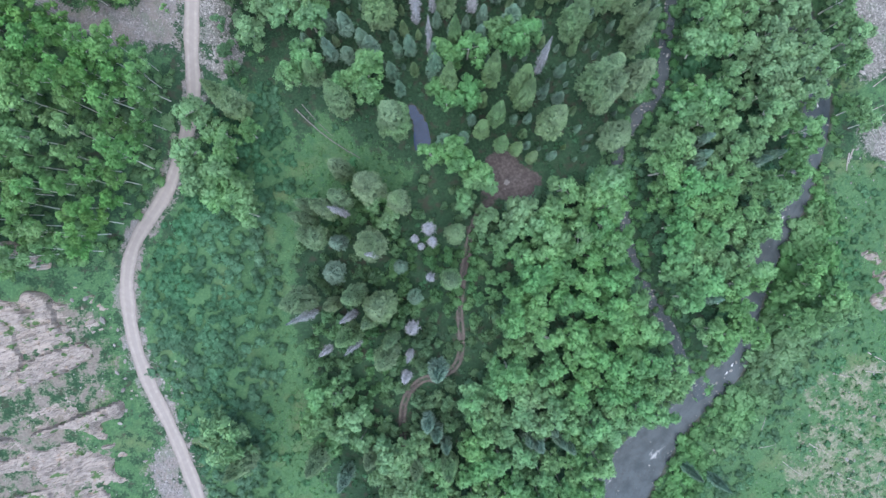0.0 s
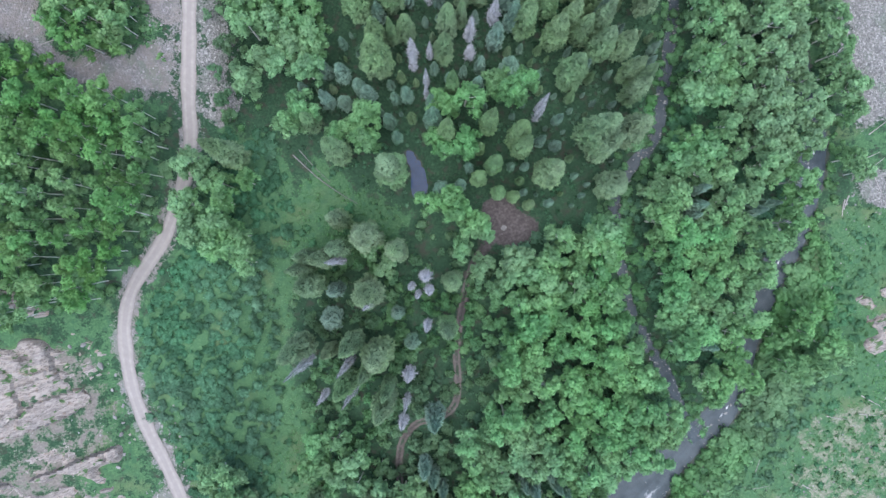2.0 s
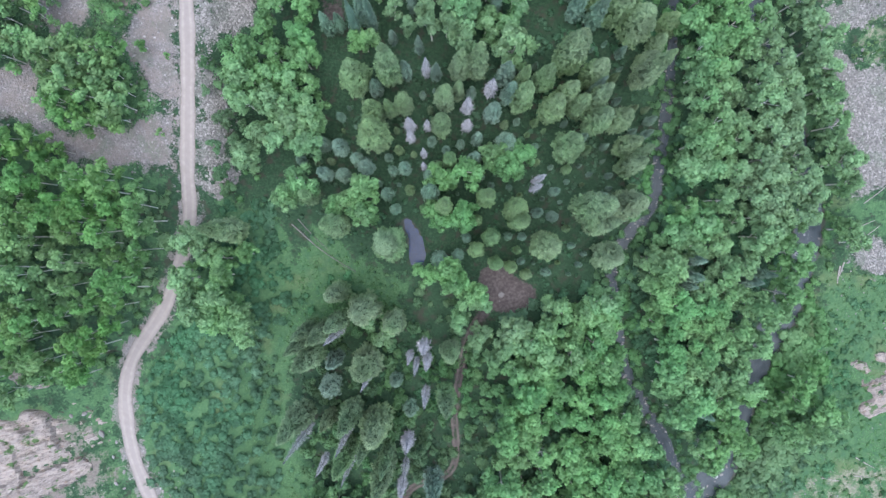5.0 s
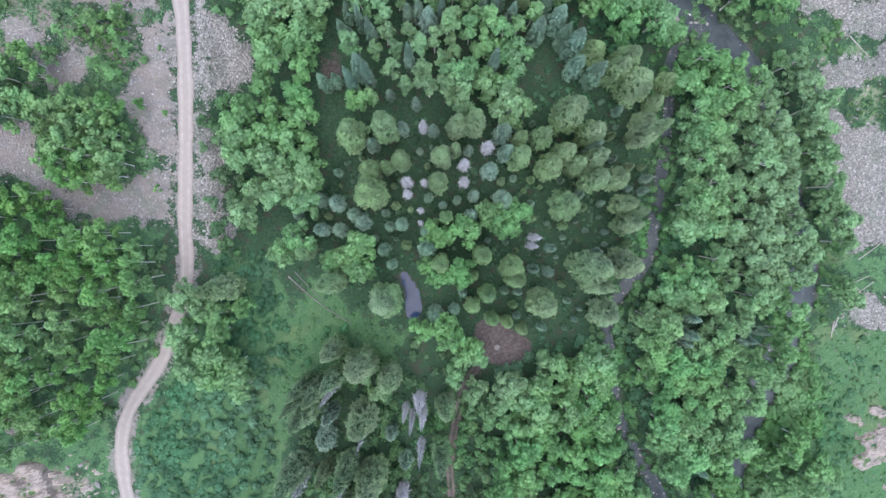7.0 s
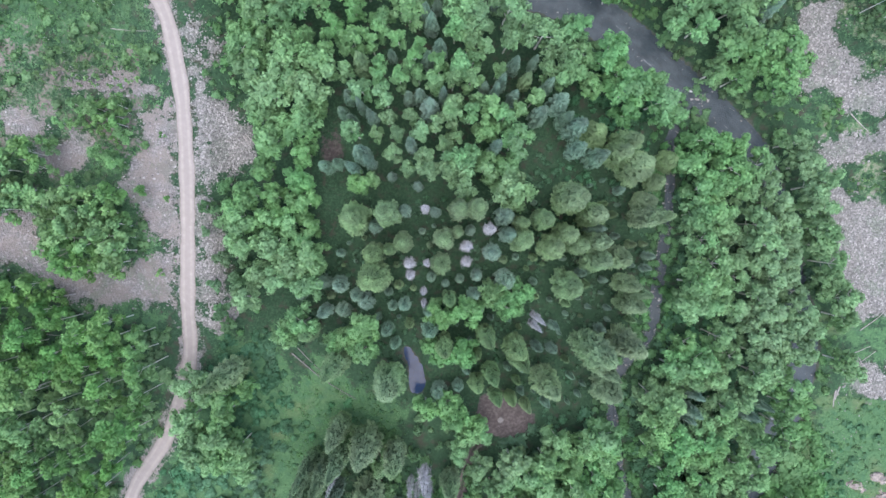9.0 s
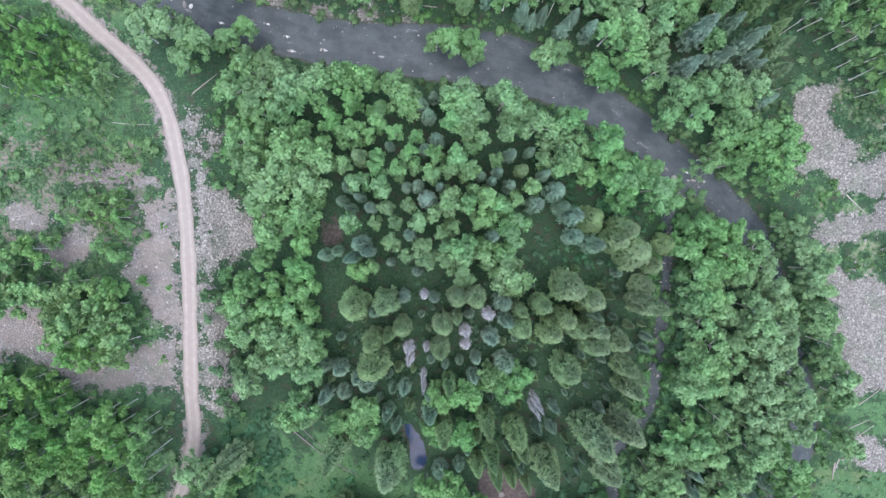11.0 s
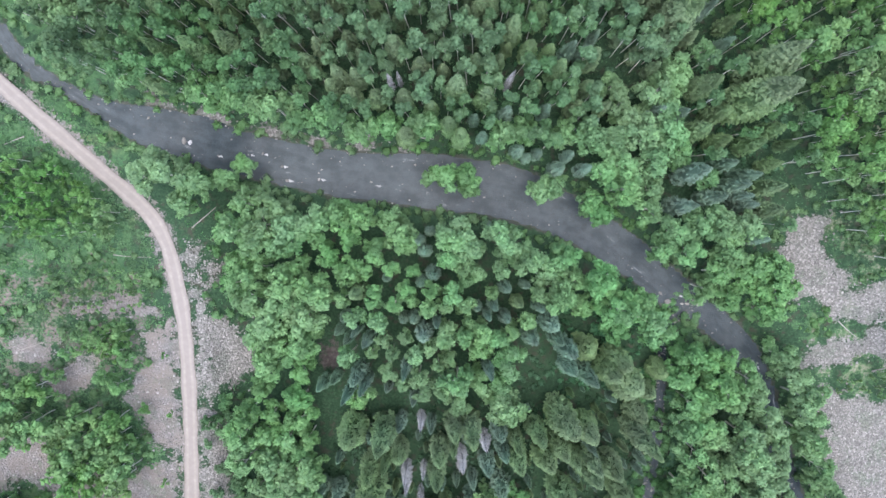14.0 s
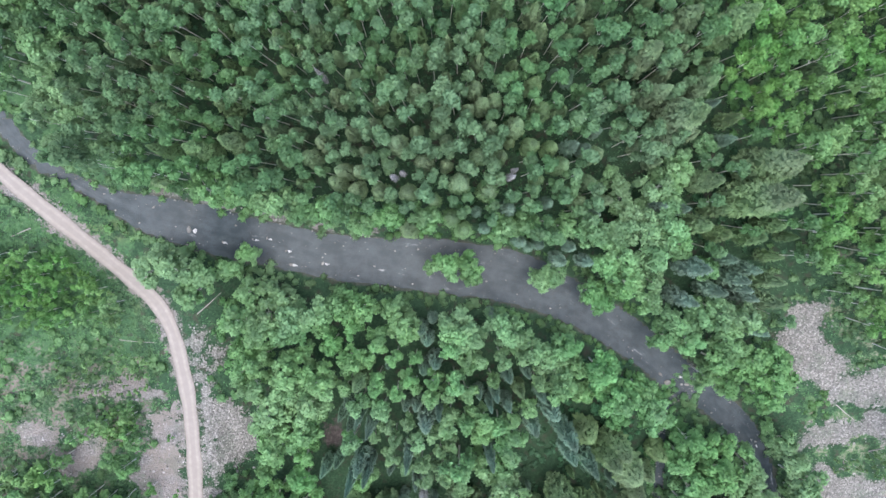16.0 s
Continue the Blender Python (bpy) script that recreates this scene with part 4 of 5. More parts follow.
BROAD_C = [  # x, y, height
    (-23.1, 28.8, 11.1), (0.5, 30.3, 10.2), (11.8, 31.1, 11.0), (4.2, 31.1, 11.0), (13.7, 33.1, 9.8), (-32.4, 33.3, 9.7), (9.0, 33.5, 10.2), (-22.5, 35.6, 11.0),
    (-26.8, 36.7, 10.2), (-29.7, 37.2, 9.8), (49.0, 69.2, 10.1), (45.5, 70.5, 8.9), (46.9, 73.1, 10.1), (48.3, 76.1, 10.8), (42.0, 77.0, 10.0), (38.3, 77.1, 10.0),
    (47.1, 79.8, 9.6), (39.9, 80.0, 10.7), (43.8, 80.8, 9.5), (43.5, 81.9, 7.0), (28.0, 82.9, 9.5), (35.3, 83.8, 9.9), (26.1, 84.8, 9.9), (-29.8, 85.4, 9.5),
    (-38.5, 86.0, 9.2), (18.0, 86.7, 8.7), (19.8, 87.6, 8.6), (7.0, 87.6, 7.4), (-36.8, 88.6, 9.2), (0.5, 89.2, 7.8), (6.0, 89.2, 9.0),
]
BROAD_D = [  # x, y, height
    (-33.1, 89.2, 8.6), (2.4, 89.6, 8.6), (-44.2, 89.7, 9.1), (-39.5, 89.7, 10.2), (-41.7, 91.5, 9.4), (-30.6, 91.9, 7.8), (31.2, 95.8, 9.7), (32.1, 97.5, 9.3),
    (37.2, 100.2, 9.6), (30.4, 100.3, 8.1), (36.0, 101.9, 10.8), (29.3, 102.9, 8.4), (38.2, 103.7, 10.3), (38.8, 106.3, 9.2), (43.6, 108.6, 7.2),
]

# stands of leafy trees, by their outlines
COTTON_STANDS = [
    [(12.5, 6.1), (16.8, 6.5), (20.6, 8.9), (29, 10.5), (32.3, 1.3), (34.2, -8), (39, -14.5), (43, -23.6), (39.7, -33.9), (29.7, -37.0), (14.7, -41.2), (4.5, -36.0), (4.5, -28.7), (11.4, -19.5), (11.6, -1.7)],
    [(41.5, 32.9), (43, 40), (66.3, 40), (68.3, 26.8), (62.8, 25), (61.0, 8.0), (56.6, 1.3), (54, -14.5), (48.1, -22.5), (44, -18.5), (37, -6.5), (33.8, 6.1), (33, 13.6), (39.8, 21.1)],
    [(-33, 84.6), (-26.4, 88.9), (-11.2, 86.5), (-1.3, 84.5), (17.7, 80.9), (23.2, 75.1), (19, 72), (8, 77), (-10, 77), (-17, 70), (-18, 66), (-21, 66), (-21.6, 50), (-19.1, 39.2), (-24.9, 34.5), (-33.6, 39.3), (-31.3, 53.0), (-27.5, 60.2), (-31, 69)],
    [(-14.5, 52.5), (-8, 51), (-8.5, 56), (-14, 57)],
    [(2, 51.5), (13, 50.5), (13.4, 60), (6, 62), (3, 56)],
    [(27, 72), (31.7, 72), (38.6, 67), (43, 61.5), (49.1, 58.2), (55, 54), (58, 46), (61, 36), (64, 27), (60, 24), (46, 34), (43, 45), (43, 58), (38.6, 58), (38.8, 62), (29.6, 62)],
    [(-36, 98.5), (-14, 96), (8, 94.2), (17, 91), (22, 88.5), (24, 96), (8, 98), (-14, 99), (-36, 103)],
    [(23, 96), (36, 96), (37, 86), (27, 87.5), (22, 91)],
    [(19, 78), (26, 75), (30, 70), (26, 66), (21, 70)],
    [(-64, 127), (-57, 129), (-48, 111), (-44, 103.5), (-50, 105.5), (-55.5, 109), (-60.5, 114.5)],
    [(-12, -38), (4, -38), (15, -42), (30, -38), (27, -48), (24, -55), (-14, -55)],
    [(27, 99), (34, 90), (44, 79), (51, 70.5), (55, 65), (57, 68), (55, 78), (48, 86), (38, 97), (32, 102)],
]
POPLAR_STANDS = [
    [(-8, 55.5), (-14, 57.5), (-15, 65), (-16, 69), (-10, 76.5), (8, 76.5), (18, 71.5), (15.5, 62), (6, 62.5), (2.5, 57), (2, 52)],
]
SCRUB_STANDS = [
    [(-62, 76), (-48, 75), (-47.5, 71), (-62, 70.5)],
    [(-76, 95), (-58, 92.5), (-50, 86), (-51, 80.5), (-60, 80), (-74, 82)],
    [(-64, 70.5), (-48, 71.5), (-48, 68.5), (-62, 66.5)],
    [(-56.9, 65.6), (-50.9, 66.3), (-49.8, 62.3), (-53.2, 58.8), (-59.5, 61.5)],
    [(71.5, 53.5), (84, 56), (84, 49), (71, 51)],
]
ASPEN_STANDS = [
    [(-69.1, 139), (28.6, 139), (28.4, 118.0), (24, 108), (27, 98), (17.7, 93), (8.6, 96.6), (-14.6, 97), (-21.7, 97.8), (-36, 100.5), (-46, 103.5), (-53, 107), (-56.5, 112), (-67.6, 125)],
    [(28, 139), (42, 139), (43, 116), (33, 104), (27, 112)],
    [(30, 108), (44, 116), (56, 104), (58, 92), (56, 80), (48, 87), (38, 98)],
]
GROVE_STANDS = [
    [(-62.2, 51.5), (-53.5, 51.9), (-51.2, 49.3), (-52.2, 47.1), (-50.3, 46.2), (-50.8, 40.4), (-53, 38.6), (-60.2, 37.6), (-62.3, 40.7), (-63.1, 44.2)],
    [(-74, 52.0), (-62.9, 51.5), (-62.8, 48.1), (-74, 47.8)],
    [(-74, 57.8), (-61.3, 57.9), (-61.2, 54.1), (-74, 53.6)],
    [(-82, 37.9), (-63.3, 37.1), (-59.6, 34.9), (-60.6, 31.8), (-82, 31.8)],
]
HILL_STANDS = [
    [(-82, 33), (-68, 31), (-54.4, 30.8), (-46.5, 28.3), (-46, 19.4), (-47.8, 12), (-53.8, 3.6), (-58.8, -4), (-65.3, -6.5), (-82, -6)],
    [(43, 139), (84, 139), (84, 72.8), (74, 74), (66, 83), (59.5, 90), (58.8, 104.8), (46, 115)],
    [(78, 62), (84, 62), (84, 52), (79, 52)],
]
SPRUCE_ROWS, BLUE_ROWS, DEAD_ROWS = SPRUCE_A + SPRUCE_B + SPRUCE_C + SPRUCE_D + SPRUCE_E + SPRUCE_F, BLUE_A + BLUE_B + BLUE_C + BLUE_D + BLUE_E, DEAD_A + DEAD_B
TAKEN = [(x, y, 0.45 * w) for x, y, h, w in SPRUCE_ROWS + BLUE_ROWS + DEAD_ROWS] + [(x, y, 0.065 * h + 0.4) for x, y, h in BROAD_A + BROAD_B + BROAD_C + BROAD_D]
FULL = np.zeros((9000, 3))
FULL[:len(TAKEN)] = TAKEN


def scatter(poly, gap, seed, clear_road=3.2, claim=None, bank=1.5):
    """Points strewn over an outline, a gap apart, clear of road, water and of what stands there."""
    r = np.random.default_rng(seed)
    xs, ys = [p[0] for p in poly], [p[1] for p in poly]
    n = int((max(xs) - min(xs)) * (max(ys) - min(ys)) / gap ** 2 * 9)
    x, y = r.uniform(min(xs), max(xs), n), r.uniform(min(ys), max(ys), n)
    keep = inside(x, y, poly) > 0.2
    keep &= to_line(x, y, ROAD)[0] > clear_road
    for line in (RIVER, BROOK):
        d, i = to_line(x, y, line)
        keep &= d > line[i, 2] / 2 + np.where((y < 27) | (line is RIVER), bank + 0.9, bank)
    keep &= (inside(x, y, CLEARING) < -0.5) & (inside(x, y, POND) < -1) & (to_line(x, y, TRAIL)[0] > 1.4)
    out = []
    for a, b in zip(x[keep], y[keep]):
        q = FULL[:len(TAKEN)]
        if np.all((a - q[:, 0]) ** 2 + (b - q[:, 1]) ** 2 > (0.5 * gap + q[:, 2]) ** 2):
            FULL[len(TAKEN)] = (a, b, claim or 0.5 * gap)
            TAKEN.append((a, b, claim or 0.5 * gap))
            out.append((a, b))
    return out


def bank_trees(line, y0, y1, gap, seed, sides=(-1, 1)):
    """Trees close on both banks of a stream, a gap apart."""
    r = np.random.default_rng(seed)
    out, run = [], 0.0
    for a, b in zip(line[:-1], line[1:]):
        step = (b - a)[:2]
        run += np.linalg.norm(step)
        if y0 < a[1] < y1 and run > gap:
            run = 0.0
            t = step / np.linalg.norm(step)
            for side in sides:
                d = a[2] / 2 + r.uniform(0.5, 1.6)
                x, y = a[0] + side * d * t[1], a[1] - side * d * t[0]
                FULL[len(TAKEN)] = (x, y, 1.2)
                TAKEN.append((x, y, 1.2))
                out.append((x, y, r.uniform(0.75, 1.05)))
    return out


def plant(name, kind, x, y, scale, turn, label, category, group):
    """One tree: an empty at its foot with trunk and crown."""
    trunk, crown, _, _ = kind
    root = new(name)
    root.empty_display_size = 0.5
    root.matrix_world = Matrix.LocRotScale((x, y, ground_at(x, y) - 0.05), Euler((0, 0, turn)), scale)
    part("trunk", trunk, root)
    part("crown", crown, root)
    return tagged(root, label, category, group)


def size_word(h):
    return "tall" if h > 15 else "young" if h < 9 else "middle-sized"


for x, y, h, w in SPRUCE_ROWS:
    k, w, h = int(rng.integers(4)), 4.3 * w, 1.15 * h + 0.4
    if x > 30 and y > 95:
        w, h = 1.35 * w, 1.15 * h
    plant("spruce_tree", SPRUCES[k], x, y, (w, w, h), rng.uniform(0, 6.28), f"{size_word(h)} olive-green spruce with a dense cone of boughs", "conifer", "spruces of the valley floor")
for x, y, h, w in BLUE_ROWS:
    k, w, h = int(rng.integers(3)), 4.1 * w, 1.12 * h + 0.4
    plant("blue_spruce_tree", BLUES[k], x, y, (w, w, h), rng.uniform(0, 6.28), f"{size_word(h)} blue-green spruce with drooping needled boughs", "conifer", "blue spruces of the valley floor")
for x, y, h, w in DEAD_ROWS:
    k, w, h = int(rng.integers(3)), 4.6 * w, 1.25 * h
    plant("dead_spruce_tree", DEADS[k], x, y, (w, w, h), rng.uniform(0, 6.28), "dead grey spruce with bare twiggy branches", "dead tree", "dead spruces")

LEFT_OVER = {"cotton": [], "aspen": [], "hill": [], "poplar": [], "scrub": [], "sapling": []}


def stand_of(key, name, kinds, spots, near, label, group, limit=290):
    """Plants the trees of a stand nearest to a line of the plan as things; the rest is kept for the woods."""
    spots = sorted(spots, key=lambda s: abs(s[0] - near))
    for n, (x, y, s) in enumerate(spots):
        k, turn = int(rng.integers(len(kinds))), rng.uniform(0, 6.28)
        wide = s * rng.uniform(0.9, 1.12)
        if n < limit:
            plant(name, kinds[k], x, y, (wide, wide, s), turn, label, "tree", group)
        else:
            LEFT_OVER[key].append((kinds[k], x, y, wide, s, turn))


spots = [(x, y, h / 11.3) for x, y, h in BROAD_A + BROAD_B + BROAD_C + BROAD_D] + [(-54.6, 57.2, 0.5), (-52.1, 56, 0.55), (-50.9, 59.9, 0.42), (-61.5, 57.5, 0.4)]
spots += bank_trees(RIVER, 27, 58, 3.0, 207) + bank_trees(BROOK, 46, 60, 3.6, 208, (-1,))
for i, poly in enumerate(COTTON_STANDS):
    spots += [(x, y, rng.uniform(0.72, 1.15)) for x, y in scatter(poly, 3.15, 200 + i)]
stand_of("cotton", "cottonwood_tree", COTTONS, spots, 10, "leafy green cottonwood with a rounded clumpy crown", "cottonwoods by the water")
spots = []
for i, poly in enumerate(POPLAR_STANDS):
    spots += [(x, y, rng.uniform(0.75, 1.15)) for x, y in scatter(poly, 2.4, 250 + i)]
stand_of("poplar", "young_cottonwood_tree", POPLARS, spots, 0, "slender upright young cottonwood with a light green crown", "young cottonwoods among the spruces")
for i, poly in enumerate(POPLAR_STANDS):
    for x, y in scatter(poly, 2.3, 270 + i):
        h = rng.uniform(7, 12)
        plant("blue_spruce_tree", BLUES[int(rng.integers(3))], x, y, (0.72 * h, 0.72 * h, h), rng.uniform(0, 6.28), "young blue-green spruce crowded between cottonwoods", "conifer", "blue spruces of the valley floor")
SPRUCE_GROUND = [
    [(-26, 36), (-14, 46), (2, 49), (14, 49), (36, 58), (37, 40), (33, 24), (26, 13), (19, 13), (6, 18), (-1, 27), (-10, 26), (-22, 30)],
]
for i, poly in enumerate(SPRUCE_GROUND):
    for n, (x, y) in enumerate(scatter(poly, 2.5, 280 + i, claim=0.8)):
        h = rng.uniform(3.5, 8.5)
        if n % 3:
            plant("blue_spruce_tree", BLUES[int(rng.integers(3))], x, y, (0.85 * h, 0.85 * h, h), rng.uniform(0, 6.28), "young blue-green spruce between taller trees", "conifer", "blue spruces of the valley floor")
        else:
            plant("spruce_tree", SLIMS[int(rng.integers(3))], x, y, (0.85 * h, 0.85 * h, h), rng.uniform(0, 6.28), "young olive-green spruce between taller trees", "conifer", "spruces of the valley floor")
spots = []
for i, (poly, gap) in enumerate((([(4.6, 5), (8, 5), (11.4, -2), (11.4, -19), (9, -20), (4.8, -17)], 2.2), ([(-26, -2), (-14, 9), (-6, 10), (3, 3), (1.6, -22), (-6, -26), (-12, -36), (-22, -30)], 3.0),
                                 ([(-24, 28), (-14, 40), (0, 44), (6, 33), (2, 26), (-8, 25)], 3.6), ([(-40, 52), (-33, 53), (-33, 41), (-35, 27), (-38, 27)], 3.0), ([(-26, -10), (2, -10), (2, -36), (-14, -40), (-24, -30)], 2.0))):
    spots += [(x, y, rng.uniform(0.5, 0.95)) for x, y in scatter(poly, gap, 360 + i)]
stand_of("sapling", "aspen_sapling", SAPLINGS, spots, 0, "bushy mid-green aspen sapling between taller trees", "aspen saplings")
spots = []
for i, poly in enumerate(SCRUB_STANDS):
    spots += [(x, y, rng.uniform(0.55, 1.25) if i in (1, 3) else rng.uniform(0.35, 0.6)) for x, y in scatter(poly, 1.5 if i in (1, 3) else 1.25, 350 + i)]
for i, poly in enumerate(GROVE_STANDS):
    spots += [(x, y, rng.uniform(1.2, 2.1)) for x, y in scatter(poly, 1.9, 380 + i)]
spots += [(x, y, 2.6 * s) for x, y, s in ((-61.2, 58.6, 0.5), (-59.4, 61.7, 0.42), (-51, 64.7, 0.45), (-54.6, 64.2, 0.45), (-48.8, 51.5, 0.35), (-44.8, 49.8, 0.22), (-45.2, 60.3, 0.2), (-46.8, 37.5, 0.25))]
stand_of("scrub", "scrub_aspen", SCRUBS, spots, 0, "bushy young aspen in a thicket on the stony slope", "aspen scrub of the slopes")
for i, poly in enumerate(ASPEN_STANDS):
    for n, (x, y) in enumerate(scatter(poly, 4.6, 290 + i, claim=0.7)):
        h = rng.uniform(9, 14.5)
        plant("spruce_tree", SLIMS[int(rng.integers(3))], x, y, (0.9 * h, 0.9 * h, h), rng.uniform(0, 6.28), "slim olive-green spruce crowded among aspens", "conifer", "spruces beyond the river")
spots = []
for i, poly in enumerate(ASPEN_STANDS):
    spots += [(x, y, rng.uniform(0.8, 1.2)) for x, y in scatter(poly, 3.4 if i == 2 else 1.9, 300 + i)]
stand_of("aspen", "aspen_tree", ASPENS, spots, 0, "slender aspen with a pale trunk and dense green crown", "aspens beyond the river")
spots = []
for i, poly in enumerate(HILL_STANDS):
    spots += [(x, y, rng.uniform(0.75, 1.15)) for x, y in scatter(poly, 2.6, 400 + i)]
stand_of("hill", "hillside_aspen_tree", HILLS, spots, 0, "hillside aspen with bare white trunk and yellow-green crown", "aspens of the valley sides")


def woods(name, rows, leaf, label):
    """The trees past the counted ones, joined: trunks in one part, crowns in another."""
    if not rows:
        return
    root = tagged(new(name), label, "woods", kind="stuff")
    for which, mat, pn in ((2, M_PALE, "trunks"), (3, leaf, "crowns")):
        pieces = []
        for kind, x, y, wide, s, turn in rows:
            v, f = kind[which]
            c, n = math.cos(turn), math.sin(turn)
            q = np.stack([(v[:, 0] * c - v[:, 1] * n) * wide + x, (v[:, 0] * n + v[:, 1] * c) * wide + y, v[:, 2] * s + ground_at(x, y)], 1)
            pieces.append((q, f))
        ob = part(pn, mesh_of(pn, *joined(pieces), mat), root)
        tagged(ob, kind="stuff")


woods("cottonwood_woods", LEFT_OVER["cotton"], M_COTTON, "continuous stand of leafy green cottonwoods along the river")
woods("aspen_woods", LEFT_OVER["aspen"], M_ASPEN, "dense stand of slender aspens beyond the river")
woods("scrub_woods", LEFT_OVER["scrub"], M_HILL, "thicket of low bushy aspens on the slope")
woods("hillside_woods", LEFT_OVER["hill"], M_HILL, "open stand of aspens on the valley side")

# ---------------- low growth ----------------


def low_growth(name, spots, sizes, leaves, leaf_size, material, label, category, seed):
    r = np.random.default_rng(seed)
    if not len(spots):
        return
    z = land(np.array([s[0] for s in spots]), np.array([s[1] for s in spots]))
    pieces = []
    shapes = [puff(np.random.default_rng(seed + 1 + k), (0.1 * k, 0.3 * k, 0), 1.0, leaves, leaf_size, 0.75) for k in range(6)]
    for (x, y), h in zip(spots, z):
        v, f = shapes[int(r.integers(6))]
        s, a = r.uniform(*sizes), r.uniform(0, 6.28)
        c, n = math.cos(a) * s, math.sin(a) * s
        pieces.append((np.stack([v[:, 0] * c - v[:, 1] * n + x, v[:, 0] * n + v[:, 1] * c + y, v[:, 2] * s + h + 0.35 * s], 1), f))
    tagged(new(name, mesh_of(name, *joined(pieces), material)), label, category, kind="stuff")


def strewn(poly, gap, seed, clear=2.2):
    r = np.random.default_rng(seed)
    xs, ys = [p[0] for p in poly], [p[1] for p in poly]
    n = int((max(xs) - min(xs)) * (max(ys) - min(ys)) / gap ** 2)
    x, y = r.uniform(min(xs), max(xs), n), r.uniform(min(ys), max(ys), n)
    keep = inside(x, y, poly) + r.normal(0, 1.5, n) > 0.1
    keep &= to_line(x, y, ROAD)[0] > clear
    for line in (RIVER, BROOK):
        d, i = to_line(x, y, line)
        keep &= d > line[i, 2] / 2 + 0.5
    keep &= (inside(x, y, CLEARING) < 0.3) & (inside(x, y, POND) < -0.6) & (to_line(x, y, TRAIL)[0] > 1.1)
    for g in GRAVELS:
        keep &= inside(x, y, g) < 0.2
    return list(zip(x[keep], y[keep]))


M_SHADE = leaf_material("shade_herb_leaves", (0.034, 0.085, 0.044), (0.050, 0.120, 0.060), (0.078, 0.160, 0.085))
low_growth("willow_thicket", strewn(WILLOWS, 1.15, 501), (0.4, 1.1), 60, 0.26, M_WILLOW, "low dark green willow thicket covering the slope below the road", "shrubs", 511)
BANK = [(69, 8), (72, 0), (70, -18), (62, -30), (52, -42), (46, -60), (38, -60), (41, -48), (50, -36), (58, -26), (61.5, -14), (64, -2)]
low_growth("riverbank_bushes", strewn(BANK, 1.1, 502), (0.6, 1.5), 46, 0.34, M_BUSH, "dense green bushes along the cut river bank", "shrubs", 521)
MIDDLE = [(-30, 28), (-20, 40), (-8, 50), (14, 50), (36, 62), (38, 30), (28, 14), (20, 10), (8, 18), (-3, 26), (-8, 12), (-24, 22)]
low_growth("undergrowth", strewn(MIDDLE, 1.5, 503) + strewn([(-28, -2), (8, 4), (8, -40), (-22, -60), (-26, -20)], 1.5, 504), (0.2, 0.6), 30, 0.34, M_SHADE, "scattered green undergrowth beneath the spruces", "shrubs", 531)
WEST_WOOD = [(-84, 33), (-46, 28), (-45.5, 19), (-53, 4), (-59, -4), (-84, -6)]
WEST = [(-90, 125), (-66, 106), (-50, 90), (-45, 80), (-44, 50), (-50, 34), (-90, 34)]
low_growth("hillside_bushes", strewn(WEST, 2.7, 505, 3.0) + strewn(WEST_WOOD, 1.35, 513, 2.4), (0.3, 1.1), 46, 0.30, M_BUSH, "scattered green bushes on the stony slope above the road", "shrubs", 541)
ROADSIDE = [(-41, 84), (-34, 84), (-32, 70), (-30, 50), (-34, 40), (-32, 26), (-42, 26), (-41, 40), (-40, 60)]
low_growth("roadside_bushes", strewn(ROADSIDE, 1.9, 506), (0.3, 0.9), 40, 0.34, M_BUSH, "green bushes between the road and the woods", "shrubs", 551)
EAST_SLOPE = [(43, 145), (92, 145), (92, 74), (74, 74), (66, 84), (60, 91), (59, 105), (46, 116)]
low_growth("east_slope_bushes", strewn(EAST_SLOPE, 1.25, 523), (0.3, 0.9), 40, 0.30, M_BUSH, "bright green undergrowth beneath the hillside aspens", "shrubs", 546)
NORTHEAST = [(50, 66), (57, 66), (60, 64), (68, 60), (78, 73), (70, 84), (58, 92), (52, 84)]
low_growth("gravel_bar_bushes", strewn(NORTHEAST, 1.7, 507), (0.25, 0.8), 36, 0.36, M_BUSH, "low green growth around the gravel bars", "shrubs", 561)


def grass(name, polys, gap, material, label, seed, tall=(0.16, 0.42)):
    r = np.random.default_rng(seed)
    p = np.array([q for k, poly in enumerate(polys) for q in strewn(poly, gap, seed + k, 1.9)])
    z = land(p[:, 0], p[:, 1])
    tris = []
    for _ in range(3):
        a, s = r.uniform(0, 6.28, len(p)), r.uniform(*tall, len(p))
        d = np.stack([np.cos(a), np.sin(a)], 1)
        o = r.normal(0, 0.15, (len(p), 2))
        base = np.concatenate([p + o, z[:, None] - 0.02], 1)
        w = np.stack([-d[:, 1], d[:, 0], 0 * a], 1) * (0.28 * s)[:, None]
        tip = base + np.concatenate([d * (0.75 * s)[:, None], (0.55 * s)[:, None]], 1)
        tris.append(np.stack([base - w, base + w, tip], 1))
    v, f = soup(np.concatenate(tris))
    tagged(new(name, mesh_of(name, v, f, material)), label, "grass", kind="stuff")


